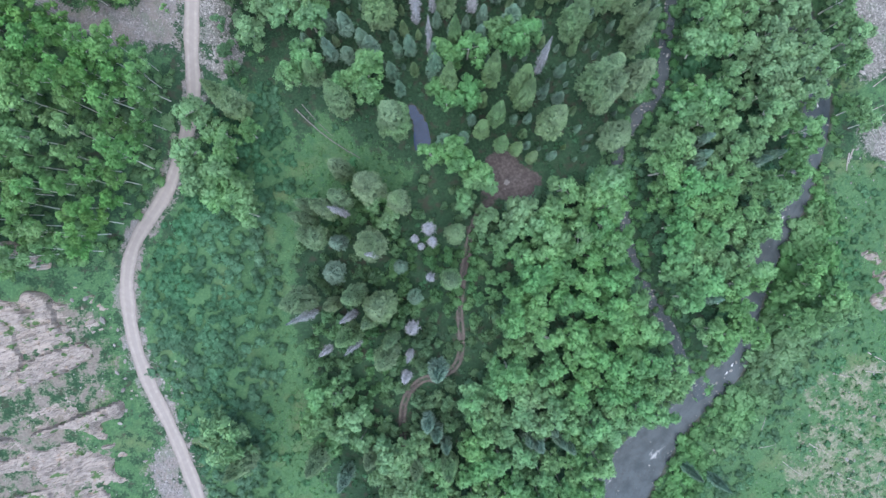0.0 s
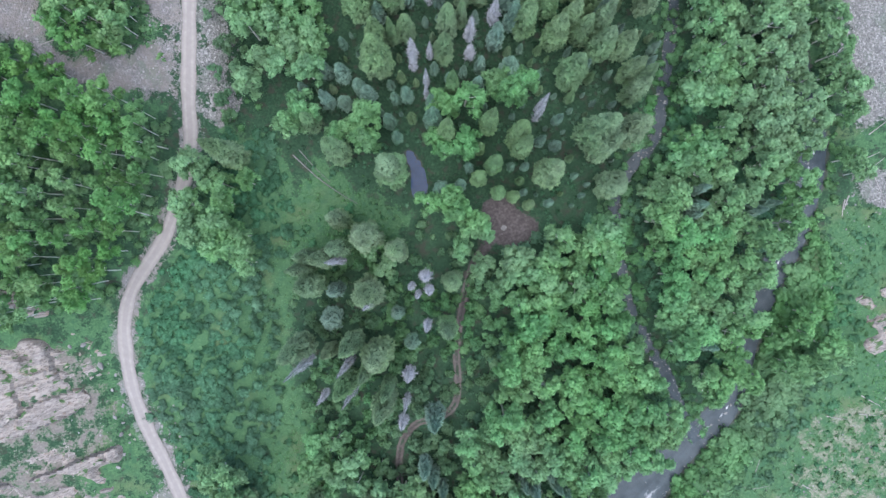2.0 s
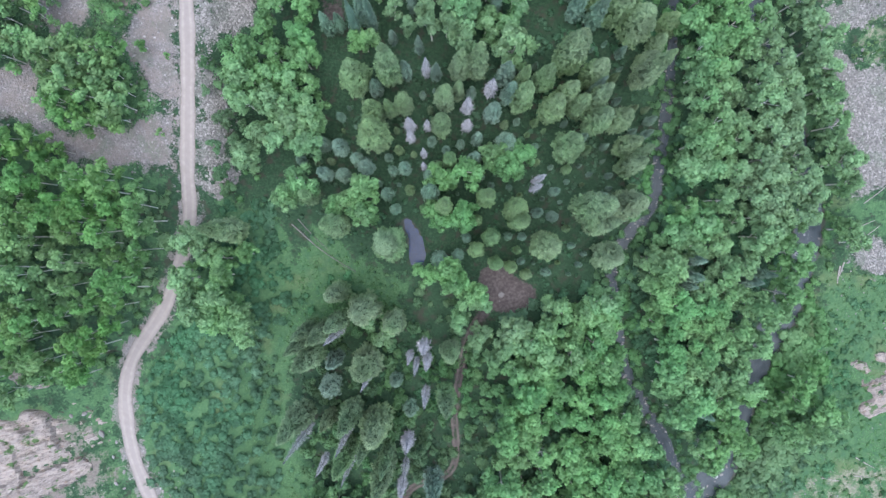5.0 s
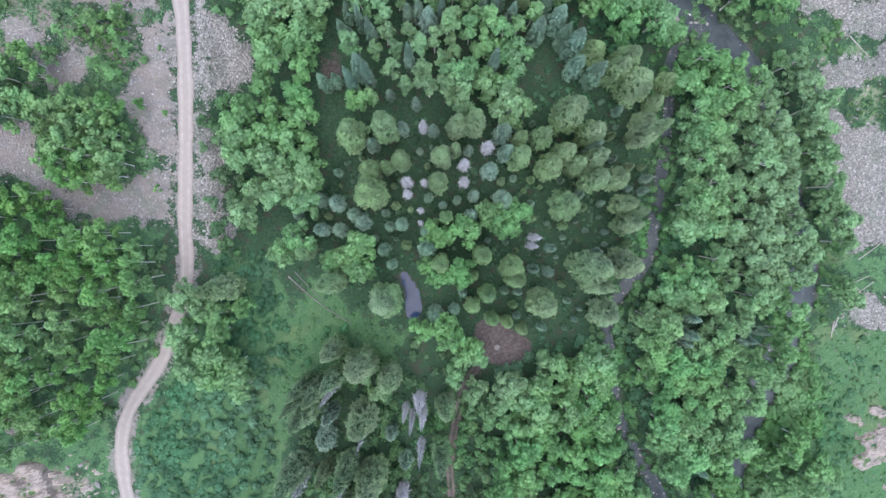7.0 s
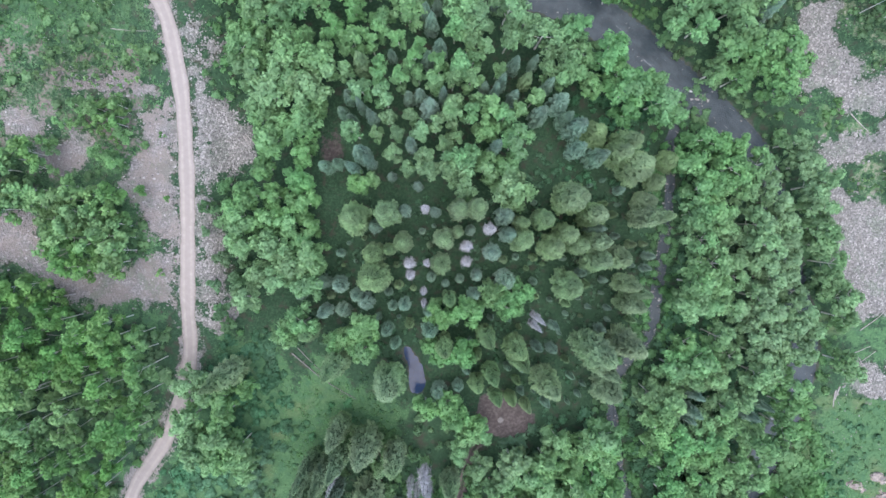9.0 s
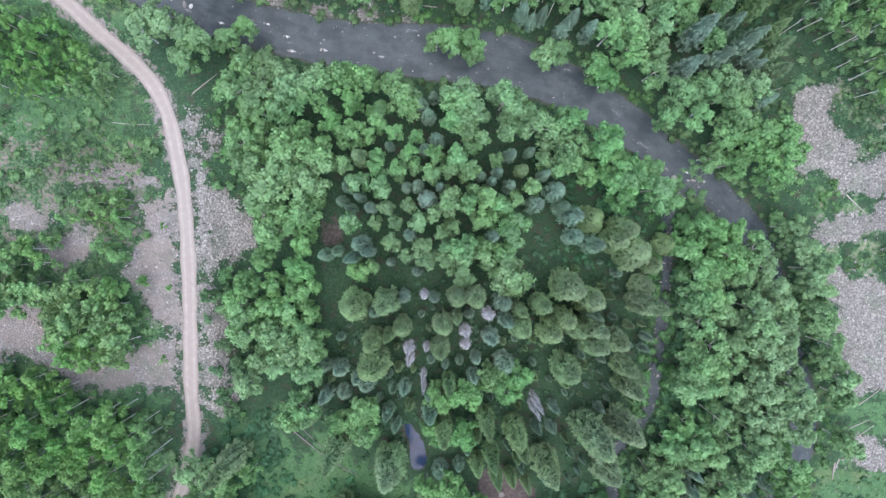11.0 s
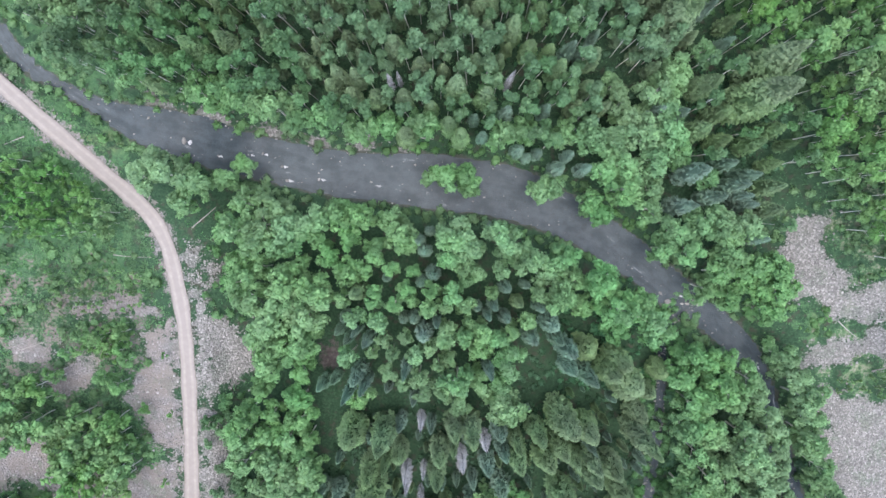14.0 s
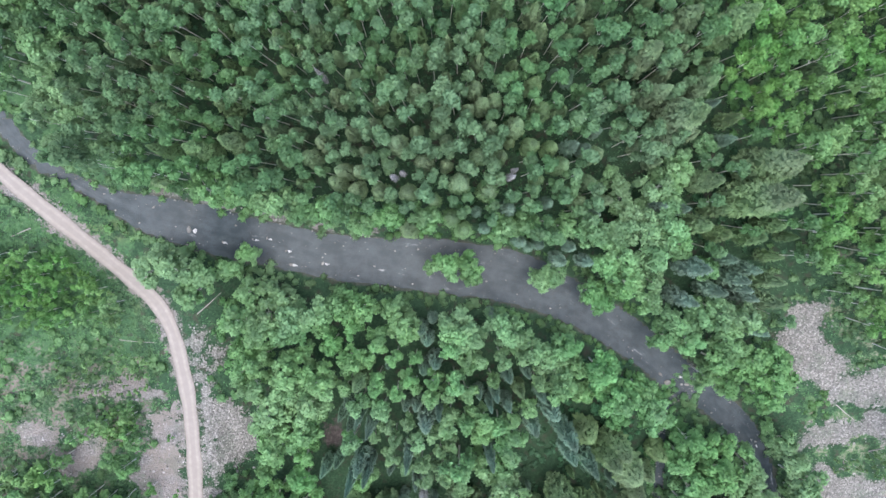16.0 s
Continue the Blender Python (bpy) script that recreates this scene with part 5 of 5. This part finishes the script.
CENTRE = [(-28, -2), (-14, 10), (-6, 12), (8, 4), (12, 0), (11, -22), (4, -38), (-10, -40), (-22, -30), (-26, -14)]
low_growth("saplings", strewn(CENTRE, 2.9, 512), (0.6, 1.3), 70, 0.24, M_ASPEN, "leafy saplings and tall bushes between the spruces", "saplings", 581)
MEADOW_EAST_NEAR = [(69, 7), (74, 14), (90, 12), (90, -56), (42, -56), (52, -40), (61, -24), (64, -6)]
EAST_EDGE = [(70, 7), (78, 6), (77, -16), (68, -31), (60, -41), (54, -56), (46, -56), (53, -41), (62, -29), (70, -17), (72, 0)]
low_growth("meadow_herbs", strewn(MEADOW, 1.5, 514) + strewn(MEADOW_EAST_NEAR, 1.4, 515), (0.12, 0.34), 26, 0.42, M_GRASS, "low tufts of herbs and grass in the meadows", "herbs", 591)
low_growth("meadow_bushes", strewn(MEADOW, 3.4, 516) + strewn(EAST_EDGE, 1.5, 519) + strewn(MEADOW_EAST_NEAR, 4.2, 517), (0.25, 0.9), 50, 0.3, M_WILLOW, "single green bushes in the meadows", "shrubs", 596)


def along(line, lo, hi, gap, seed, y0, y1):
    """Spots strewn in a band on both banks of a stream."""
    r = np.random.default_rng(seed)
    out = []
    for a, b in zip(line[:-1], line[1:]):
        t = (b - a)[:2] / np.linalg.norm((b - a)[:2])
        if y0 < a[1] < y1:
            for s in (-1, 1):
                for _ in range(int(r.random() < 1 / gap) + int(r.random() < 1 / gap)):
                    d = a[2] / 2 + r.uniform(lo, hi)
                    out.append((a[0] + t[0] * r.random() + s * d * t[1], a[1] + t[1] * r.random() - s * d * t[0]))
    return out


low_growth("brookside_bushes", along(BROOK, 0.1, 2.2, 1.1, 518, -40, 70), (0.4, 1.0), 60, 0.24, M_BUSH, "green bushes leaning over the brook", "shrubs", 622)
low_growth("streamside_bushes", along(RIVER, 0.4, 2.4, 1.5, 519, -50, 125), (0.35, 0.95), 55, 0.25, M_BUSH, "green bushes along the river's edge", "shrubs", 626)
NORTH = [(-66, 124), (-54, 112), (-36, 101), (-14, 97), (8, 96.5), (18, 93), (27, 98), (38, 97), (56, 80), (60, 92), (58, 106), (46, 118), (44, 140), (-66, 140)]
SOUTH = [(-14, -38), (14, -44), (29, -40), (28, -50), (22, -76), (-16, -76)]
low_growth("forest_shrubs", strewn(NORTH, 2.3, 508) + strewn(SOUTH, 2.0, 509) + strewn([(14, 50), (16, 70), (27, 76), (38, 64), (38, 52)], 1.8, 510), (0.3, 0.8), 30, 0.36, M_WILLOW, "dark green shrubs on the floor of the woods", "shrubs", 571)
low_growth("riverside_shrubs", [q for k in (0, 1, 5) for q in strewn(COTTON_STANDS[k], 1.7, 526 + k)], (0.5, 1.3), 40, 0.30, M_WILLOW, "dark green shrubs beneath the cottonwoods", "shrubs", 575)
grass("meadow_grass", [MEADOW, EAST_MEADOW[:2] + [(92, 12), (92, -58), (40, -58)] + EAST_MEADOW[6:]], 0.55, M_GRASS, "tufted green meadow grass and herbs", 601)
grass("slope_grass", [WEST], 0.5, M_GRASS, "long green grass on the slope above the road", 651, (0.25, 0.6))
grass("forest_grass", [ROADSIDE, NORTHEAST, NORTH], 0.85, M_GRASS, "thin green grass between trees and stones", 641)

# ---------------- stones ----------------


def stone_shape(seed):
    r = np.random.default_rng(seed)
    v = ICO_V * r.uniform(0.72, 1.2, (len(ICO_V), 1)) * (1.0, r.uniform(0.65, 0.95), r.uniform(0.45, 0.7))
    return v, ICO_F


STONES = [stone_shape(700 + k) for k in range(8)]
STONE_MESHES = [mesh_of("boulder", *s, M_STONE) for s in STONES]


def stones_stuff(name, polys, gap, sizes, label, seed, rock=M_STONE):
    r = np.random.default_rng(seed)
    pieces = []
    for k, poly in enumerate(polys):
        xs, ys = [p[0] for p in poly], [p[1] for p in poly]
        n = int((max(xs) - min(xs)) * (max(ys) - min(ys)) / gap ** 2)
        x, y = r.uniform(min(xs), max(xs), n), r.uniform(min(ys), max(ys), n)
        keep = (inside(x, y, poly) + r.normal(0, 1.6, n) > 0.4) & (to_line(x, y, ROAD)[0] > 1.7)
        x, y = x[keep], y[keep]
        z = land(x, y)
        for a, b, c in zip(x, y, z):
            v, f = STONES[int(r.integers(8))]
            s = sizes[0] + (sizes[1] - sizes[0]) * r.random() ** 3
            t = r.uniform(0, 6.28)
            co, si = math.cos(t) * s, math.sin(t) * s
            pieces.append((np.stack([v[:, 0] * co - v[:, 1] * si + a, v[:, 0] * si + v[:, 1] * co + b, v[:, 2] * s + c + 0.15 * s], 1), f))
    tagged(new(name, mesh_of(name, *joined(pieces), rock)), label, "stones", kind="stuff")


stones_stuff("meadow_stones", [MEADOW_EAST_NEAR, OUTCROP], 1.9, (0.06, 0.26), "pale stones strewn in the grass", 707)
stones_stuff("hillside_stones", [g for g in GRAVELS if g[0][0] < -43], 0.52, (0.06, 0.30), "small grey and reddish stones above and below the road", 703, M_SLOPE_STONE)
VERGE = [(-53.4, -20.5), (-52.2, -20.3), (-50.1, -27.2), (-47.0, -34.7), (-44.4, -42.3), (-45.6, -42.6), (-48.6, -35.1), (-51.4, -27.8)]
stones_stuff("verge_stones", [VERGE] + [g for g in GRAVELS if -43 < g[0][0] < 0] + [GRAVELS[-1]], 0.42, (0.07, 0.34), "pale broken stones tipped along the road's edge", 705)
stones_stuff("talus_stones", [g for g in GRAVELS if g[0][0] > 0], 0.55, (0.05, 0.34), "loose pale grey stones of the talus patches", 701)

ROCK_ROWS = [(81.8, -34.6, 0.55), (70.4, -41.6, 0.45), (77.6, -43.3, 0.8), (76.2, -46.2, 0.5), (76.2, -39.7, 0.4), (71.1, -40.8, 0.35), (79.2, -43.6, 0.45), (-63.2, -11.6, 0.9), (-65.3, -11.9, 0.8),
             (-60.8, -15.6, 1.1), (-57.7, -23.2, 0.7), (-58.2, -28.5, 0.9), (-57.8, -32.3, 0.6), (-59.3, -20.2, 0.6), (-59.1, -25.2, 0.8), (-57.2, -16.5, 0.45), (-58.6, -17.4, 0.6), (-57.9, -26.4, 0.5), (-57.0, -30.2, 0.45), (-58.8, -34.6, 0.7), (-55, -42, 0.7), (-53, -45, 0.8), (11.2, 8.1, 0.25)]
WATER_ROCKS = [(-39.9, 95.9, 0.8), (-35.3, 93.7, 0.5), (-30.7, 94.0, 0.55), (-28.3, 94.1, 0.45), (-25.1, 91.9, 0.5), (-24.3, 89.5, 0.6), (-18.9, 89.6, 0.5), (-45.4, 99.6, 0.5), (41.6, 67.4, 1.2), (44.9, 67.0, 0.7),
               (40.1, 69.0, 0.6), (58.0, 56.0, 0.5), (40.9, 49.4, 0.4), (40.2, 30.2, 0.4), (67.5, 23.7, 0.6), (66.8, 21.1, 0.5), (63.1, 4.5, 0.5), (62.2, 2.0, 0.5), (55.5, -24.3, 0.5), (54.6, -26.0, 0.6), (52.0, -28.3, 0.45), (33.4, 3, 0.4), (36, -7, 0.4)]
stone_rng = np.random.default_rng(77)


def boulder(x, y, s, z, label, group):
    me = STONE_MESHES[int(stone_rng.integers(8))]
    ob = new("boulder", me)
    ob.matrix_world = Matrix.LocRotScale((x, y, z + 0.12 * s), Euler((0, 0, stone_rng.uniform(0, 6.28))), (0.75 * s, 0.6 * s, 0.6 * s))
    return tagged(ob, label, "boulder", group)


for x, y, s in ROCK_ROWS:
    boulder(x, y, s, ground_at(x, y), "weathered pale grey boulder lying on the slope", "boulders on land")
for x, y, s in WATER_ROCKS:
    d, i = to_line(np.array([x]), np.array([y]), RIVER)
    d2, i2 = to_line(np.array([x]), np.array([y]), BROOK)
    level = RIVER_Z[i[0]] if d[0] < d2[0] else BROOK_Z[i2[0]]
    boulder(x, y, s, level - 0.1, "wet grey boulder breaking the river's surface", "boulders in the water")
for k in range(90):
    poly = GRAVELS[[0, 1, 3, 9, 9, 9, 8, 10, 11, 9][k % 10]]
    xs, ys = [p[0] for p in poly], [p[1] for p in poly]
    for _ in range(30):
        x, y = stone_rng.uniform(min(xs), min(max(xs), 84)), stone_rng.uniform(min(ys), max(ys))
        if inside(np.array([x]), np.array([y]), poly)[0] > 0.3 and to_line(np.array([x]), np.array([y]), ROAD)[0][0] > 2.2:
            boulder(x, y, stone_rng.uniform(0.25, 0.45) if x < 0 else stone_rng.uniform(0.35, 0.75), ground_at(x, y), "pale angular block of the talus slope", "talus blocks")
            break


def foam_material():
    n = Nodes("white_water")
    f = n.noise(3.0, 5.0)
    n.bump(f, 0.6, 0.1)
    return n.done(n.ramp(f, [(0.3, (0.18, 0.19, 0.20)), (0.6, (0.48, 0.49, 0.50))]), 0.5, 0.4)


M_FOAM = foam_material()


def whitewater(x, y, length, width):
    """An uneven tongue of broken water below a rock."""
    d, i = to_line(np.array([x]), np.array([y]), RIVER)
    a, b = RIVER[max(0, i[0] - 1)], RIVER[min(len(RIVER) - 1, i[0] + 1)]
    turn = math.atan2(b[1] - a[1], b[0] - a[0])
    n = 18
    v = [(0, 0, 0.10)]
    for k in range(n):
        w = 2 * math.pi * k / n
        q = 1 + 0.28 * math.sin(3 * w + x) + 0.2 * math.sin(5 * w + y)
        v.append((length * q * math.cos(w), width * q * math.sin(w), 0.03))
    f = [(0, 1 + k, 1 + (k + 1) % n) for k in range(n)]
    ob = new("white_water", mesh_of("white_water", v, f, M_FOAM, False))
    ob.matrix_world = pose(x, y, float(RIVER_Z[i[0]]) + 0.01, 0, 0, math.degrees(turn))
    tagged(ob, "broken white water below rocks in the river", "rapid", kind="structure")


for x, y, l, w in ((-39.2, 95.7, 0.9, 0.45), (-34.7, 93.5, 0.5, 0.2), (-30, 93.8, 0.5, 0.22), (-27.7, 93.9, 0.45, 0.2), (-24.5, 91.8, 0.5, 0.25), (-23.7, 89.4, 0.6, 0.3), (-18.2, 89.5, 0.5, 0.25), (45.2, 66.9, 1.2, 0.6), (43.8, 68.4, 0.5, 0.25),
                   (58.2, 55.2, 0.5, 0.2), (67.6, 23.0, 0.5, 0.25), (66.9, 20.4, 0.4, 0.2), (65.0, 7.8, 0.7, 0.35), (62.6, 3.0, 0.4, 0.2), (54.8, -24.8, 0.6, 0.2), (53.8, -26.4, 0.7, 0.2), (51.2, -28.8, 0.6, 0.2)):
    whitewater(x, y, 0.7 * l, 0.7 * w)



def stream_stones(name, line, levels, step, sizes, label, seed):
    """Small stones in and along a stream, joined."""
    r = np.random.default_rng(seed)
    pieces = []
    for k in range(1, len(line) - 1):
        t = (line[k + 1] - line[k - 1])[:2]
        t = t / np.linalg.norm(t)
        for _ in range(step):
            side = r.uniform(-1, 1)
            side = math.copysign(abs(side) ** 0.6, side)
            d = side * (line[k, 2] / 2 + 0.15)
            x, y = line[k, 0] + t[1] * d + r.uniform(-0.5, 0.5) * t[0], line[k, 1] - t[0] * d + r.uniform(-0.5, 0.5) * t[1]
            v, f = STONES[int(r.integers(8))]
            s = sizes[0] + (sizes[1] - sizes[0]) * r.random() ** 3
            pieces.append((v * s + (x, y, levels[k] + r.uniform(-0.05, 0.03)), f))
    tagged(new(name, mesh_of(name, *joined(pieces), M_STONE)), label, "stones", kind="stuff")


stream_stones("brook_stones", BROOK, BROOK_Z, 7, (0.08, 0.34), "grey cobbles in the brook's bed", 801)
stream_stones("river_stones", RIVER, RIVER_Z, 2, (0.06, 0.26), "grey cobbles breaking the river's surface", 802)

# ---------------- fallen timber ----------------


def log(x0, y0, x1, y1, r, label, lift=0.0, branches=0, wood=M_LOG):
    """A fallen trunk lying on the ground, tapered and a little bent."""
    n = 6
    pts = []
    for k in range(n):
        u = k / (n - 1)
        x, y = x0 + (x1 - x0) * u, y0 + (y1 - y0) * u
        bend = math.sin(u * math.pi) * 0.03 * math.hypot(x1 - x0, y1 - y0)
        pts.append((x + bend * (y1 - y0) / 10, y - bend * (x1 - x0) / 10, ground_at(x, y) + r * (0.9 - 0.5 * u) + lift))
    pieces = [tube(pts, [r * (1 - 0.55 * k / (n - 1)) for k in range(n)], 7)]
    lr = np.random.default_rng(int(abs(x0 * 10 + y0)))
    for k in range(branches):
        p = np.array(pts[1 + k % (n - 2)])
        d = np.array([lr.uniform(-1, 1), lr.uniform(-1, 1), lr.uniform(0.1, 0.6)])
        pieces.append(tube([p, p + d * 0.6, p + d * 1.2 + (0, 0, 0.1)], [r * 0.3, r * 0.2, r * 0.05], 4))
    v, f = joined(pieces)
    v = v - np.array(pts[0])
    ob = new("fallen_log", mesh_of("fallen_log", v, f, wood))
    ob.location = pts[0]
    return tagged(ob, label, "log", "fallen logs")


log(-26.6, 22.3, -15.1, 13.6, 0.13, "long grey fallen trunk with broken branch stubs in the meadow", 0.15, 9, M_OLD)
log(-25.5, 23.2, -20, 17.5, 0.09, "grey fallen trunk lying beside a longer one", 0.1, 5, M_OLD)
LOGS = [(73.6, -26.4, 77.4, -26.9, 0.10), (79.7, -22.2, 83.3, -24.2, 0.13), (60.4, -37.4, 61.3, -34.6, 0.08), (69.8, -40, 72.9, -41.6, 0.09), (60.1, -40.8, 63.5, -40.2, 0.07), (65.1, -43.6, 69.1, -46.5, 0.08),
        (77.9, -47, 80.3, -47.8, 0.09), (83.7, -47.6, 84.2, -45.9, 0.1), (51.6, -41.1, 52.6, -42.6, 0.16), (79.4, -25.8, 82.7, -26.1, 0.1), (74.4, 15.3, 73.7, 12.7, 0.16), (73.7, 14.6, 73.3, 11.4, 0.16)]
for row in LOGS:
    log(*row, "thin bleached log lying in the grass")
LOGS = [(-60, 26.4, -56.8, 26.8, 0.1), (-72.6, 25.9, -67.9, 27.5, 0.1), (-56.9, 22.2, -54, 23.1, 0.1), (-67.7, 27.7, -63.7, 26.8, 0.1), (-70.3, 51.4, -66.3, 51.1, 0.1), (-58.4, 46.7, -55.9, 46.7, 0.1),
        (-63.7, 96.5, -66.5, 95.2, 0.12), (-53, 77.4, -46.4, 76.9, 0.07), (-62, 44, -58, 42.6, 0.1), (-66, 39, -62, 41, 0.1), (-60, 36, -57, 38.5, 0.1), (-68, 62, -64, 63.2, 0.08)]
for row in LOGS:
    log(*row, "pale fallen aspen trunk on the hillside")
LOGS = [(-33.1, 60.7, -31.9, 58.6, 0.12), (-33.5, 59.7, -32.5, 58.6, 0.1), (-32.6, 60.9, -31.4, 59.3, 0.1), (-39, 73.9, -38.4, 73, 0.1), (-39.4, 81.7, -35.7, 85.1, 0.11), (69.9, 64, 73.4, 61.1, 0.12), (77.6, 54.5, 80.2, 55.2, 0.15),
        (-2.4, 96.4, 0.7, 96, 0.14), (59.9, 94.8, 63.2, 95.4, 0.14), (75.5, 21.5, 79, 23, 0.1), (76, 19, 80, 22, 0.1), (78, 17, 75.5, 20, 0.09), (80, 16, 77, 21, 0.1), (76.5, 26, 80.5, 29.5, 0.11)]
for row in LOGS:
    log(*row, "bleached driftwood log lying on the gravel")


def fire_ring(x, y):
    """A ring of pale stones round ash."""
    root = new("fire_ring")
    z = ground_at(x, y)
    root.location = (x, y, z)
    for k in range(12):
        a = 2 * math.pi * k / 12
        s = part("stone", STONE_MESHES[k % 8], root)
        s.matrix_basis = Matrix.LocRotScale((0.46 * math.cos(a), 0.46 * math.sin(a), 0.05), Euler((0, 0, a)), (0.13, 0.12, 0.14))
    ash = mesh_of("ash", [(0, 0, 0.07)] + [(0.45 * math.cos(0.628 * k), 0.45 * math.sin(0.628 * k), 0.05) for k in range(10)], [(0, 1 + k, 1 + (k + 1) % 10) for k in range(10)], M_STONE)
    part("ash", ash, root, "pale grey ash")
    tagged(root, "small ring of pale stones round a cold campfire", "fire ring")


fire_ring(11.5, 9.3)

# ---------------- rock outcrops ----------------


def outcrop(name, poly, cell, tall, label, seed):
    """A fractured outcrop: tilted ledges that step up out of the slope, sunk at its rim."""
    xs, ys = [p[0] for p in poly], [p[1] for p in poly]
    ax, ay = np.arange(min(xs) - 2, max(xs) + 2, cell), np.arange(min(ys) - 2, max(ys) + 2, cell)
    X, Y = np.meshgrid(ax, ay, indexing="ij")
    base = land(X, Y)
    H = np.zeros(X.shape)
    for i in range(X.shape[0]):
        for j in range(X.shape[1]):
            x, y = X[i, j], Y[i, j]
            u, v = 0.94 * x + 0.34 * y, -0.34 * x + 0.94 * y
            big = noise.noise((u * 0.055 + seed, v * 0.10, 0.3)) + 0.5 * noise.noise((u * 0.13, v * 0.26 + seed, 1.7))
            blocks = noise.cell((u * 0.12 + 0.5 * big, v * 0.26 + 0.7 * big, seed)) + 0.35 * noise.cell((u * 0.4 + 5, v * 0.8, seed))
            H[i, j] = 0.55 * big + 0.40 * blocks + 0.16 * noise.noise((u * 0.9, v * 1.9, 4.0)) + 0.08 * noise.noise((x * 2.5, y * 2.5, 2.0))
    edge = inside(X, Y, poly) + 1.2 * np.sin(0.8 * X + Y) + 0.9 * np.sin(1.3 * Y - 0.4 * X)
    Z = base + tall * H * smooth((edge + 1.5) / 3.0) + 0.25 - 1.6 * smooth((1.2 - edge) / 2.6)
    v, f = np.stack([X.ravel(), Y.ravel(), Z.ravel()], 1), grid_faces(*X.shape)
    root = new(name)
    r = np.random.default_rng(seed)
    mid = v[f].mean(1)
    heads = mid[r.integers(0, len(mid), 9)]
    u, w = 0.94 * mid[:, 0] + 0.34 * mid[:, 1], -0.34 * mid[:, 0] + 0.94 * mid[:, 1]
    hu, hw = 0.94 * heads[:, 0] + 0.34 * heads[:, 1], -0.34 * heads[:, 0] + 0.94 * heads[:, 1]
    owner = np.argmin((u[:, None] - hu) ** 2 + 6 * (w[:, None] - hw) ** 2, 1)
    for k in range(9):
        q = f[owner == k]
        if len(q) > 4:
            used, back = np.unique(q, return_inverse=True)
            part("ledge", mesh_of("ledge", v[used], back.reshape(q.shape), M_CLIFF), root)
    return tagged(root, label, "rock outcrop")


outcrop("rock_outcrop", [(-88, -11), (-74, -11.5), (-61, -11), (-57.7, -19.0), (-56.2, -27.5), (-60.2, -36), (-72, -35.5), (-88, -33)], 0.40, 2.4, "broad outcrop of fractured grey rock ledges beside the road", 3)
outcrop("rock_outcrop", [(-88, -35.5), (-70, -37), (-60, -37.5), (-59, -46), (-60.5, -58), (-88, -60)], 0.45, 2.0, "weathered brown-grey rock ledges with grass in the cracks", 8)
outcrop("rock_outcrop", [(-90, -3), (-70.5, -2.5), (-66.5, -4.2), (-70, -6.4), (-90, -7)], 0.40, 1.5, "low grey rock ledge at the foot of the aspens", 5)
outcrop("rock_outcrop", [(78.5, -3.5), (96, -1.5), (96, -20), (81.5, -18.5), (79.5, -10.5)], 0.45, 2.2, "reddish-brown broken rock face at the meadow's edge", 12)
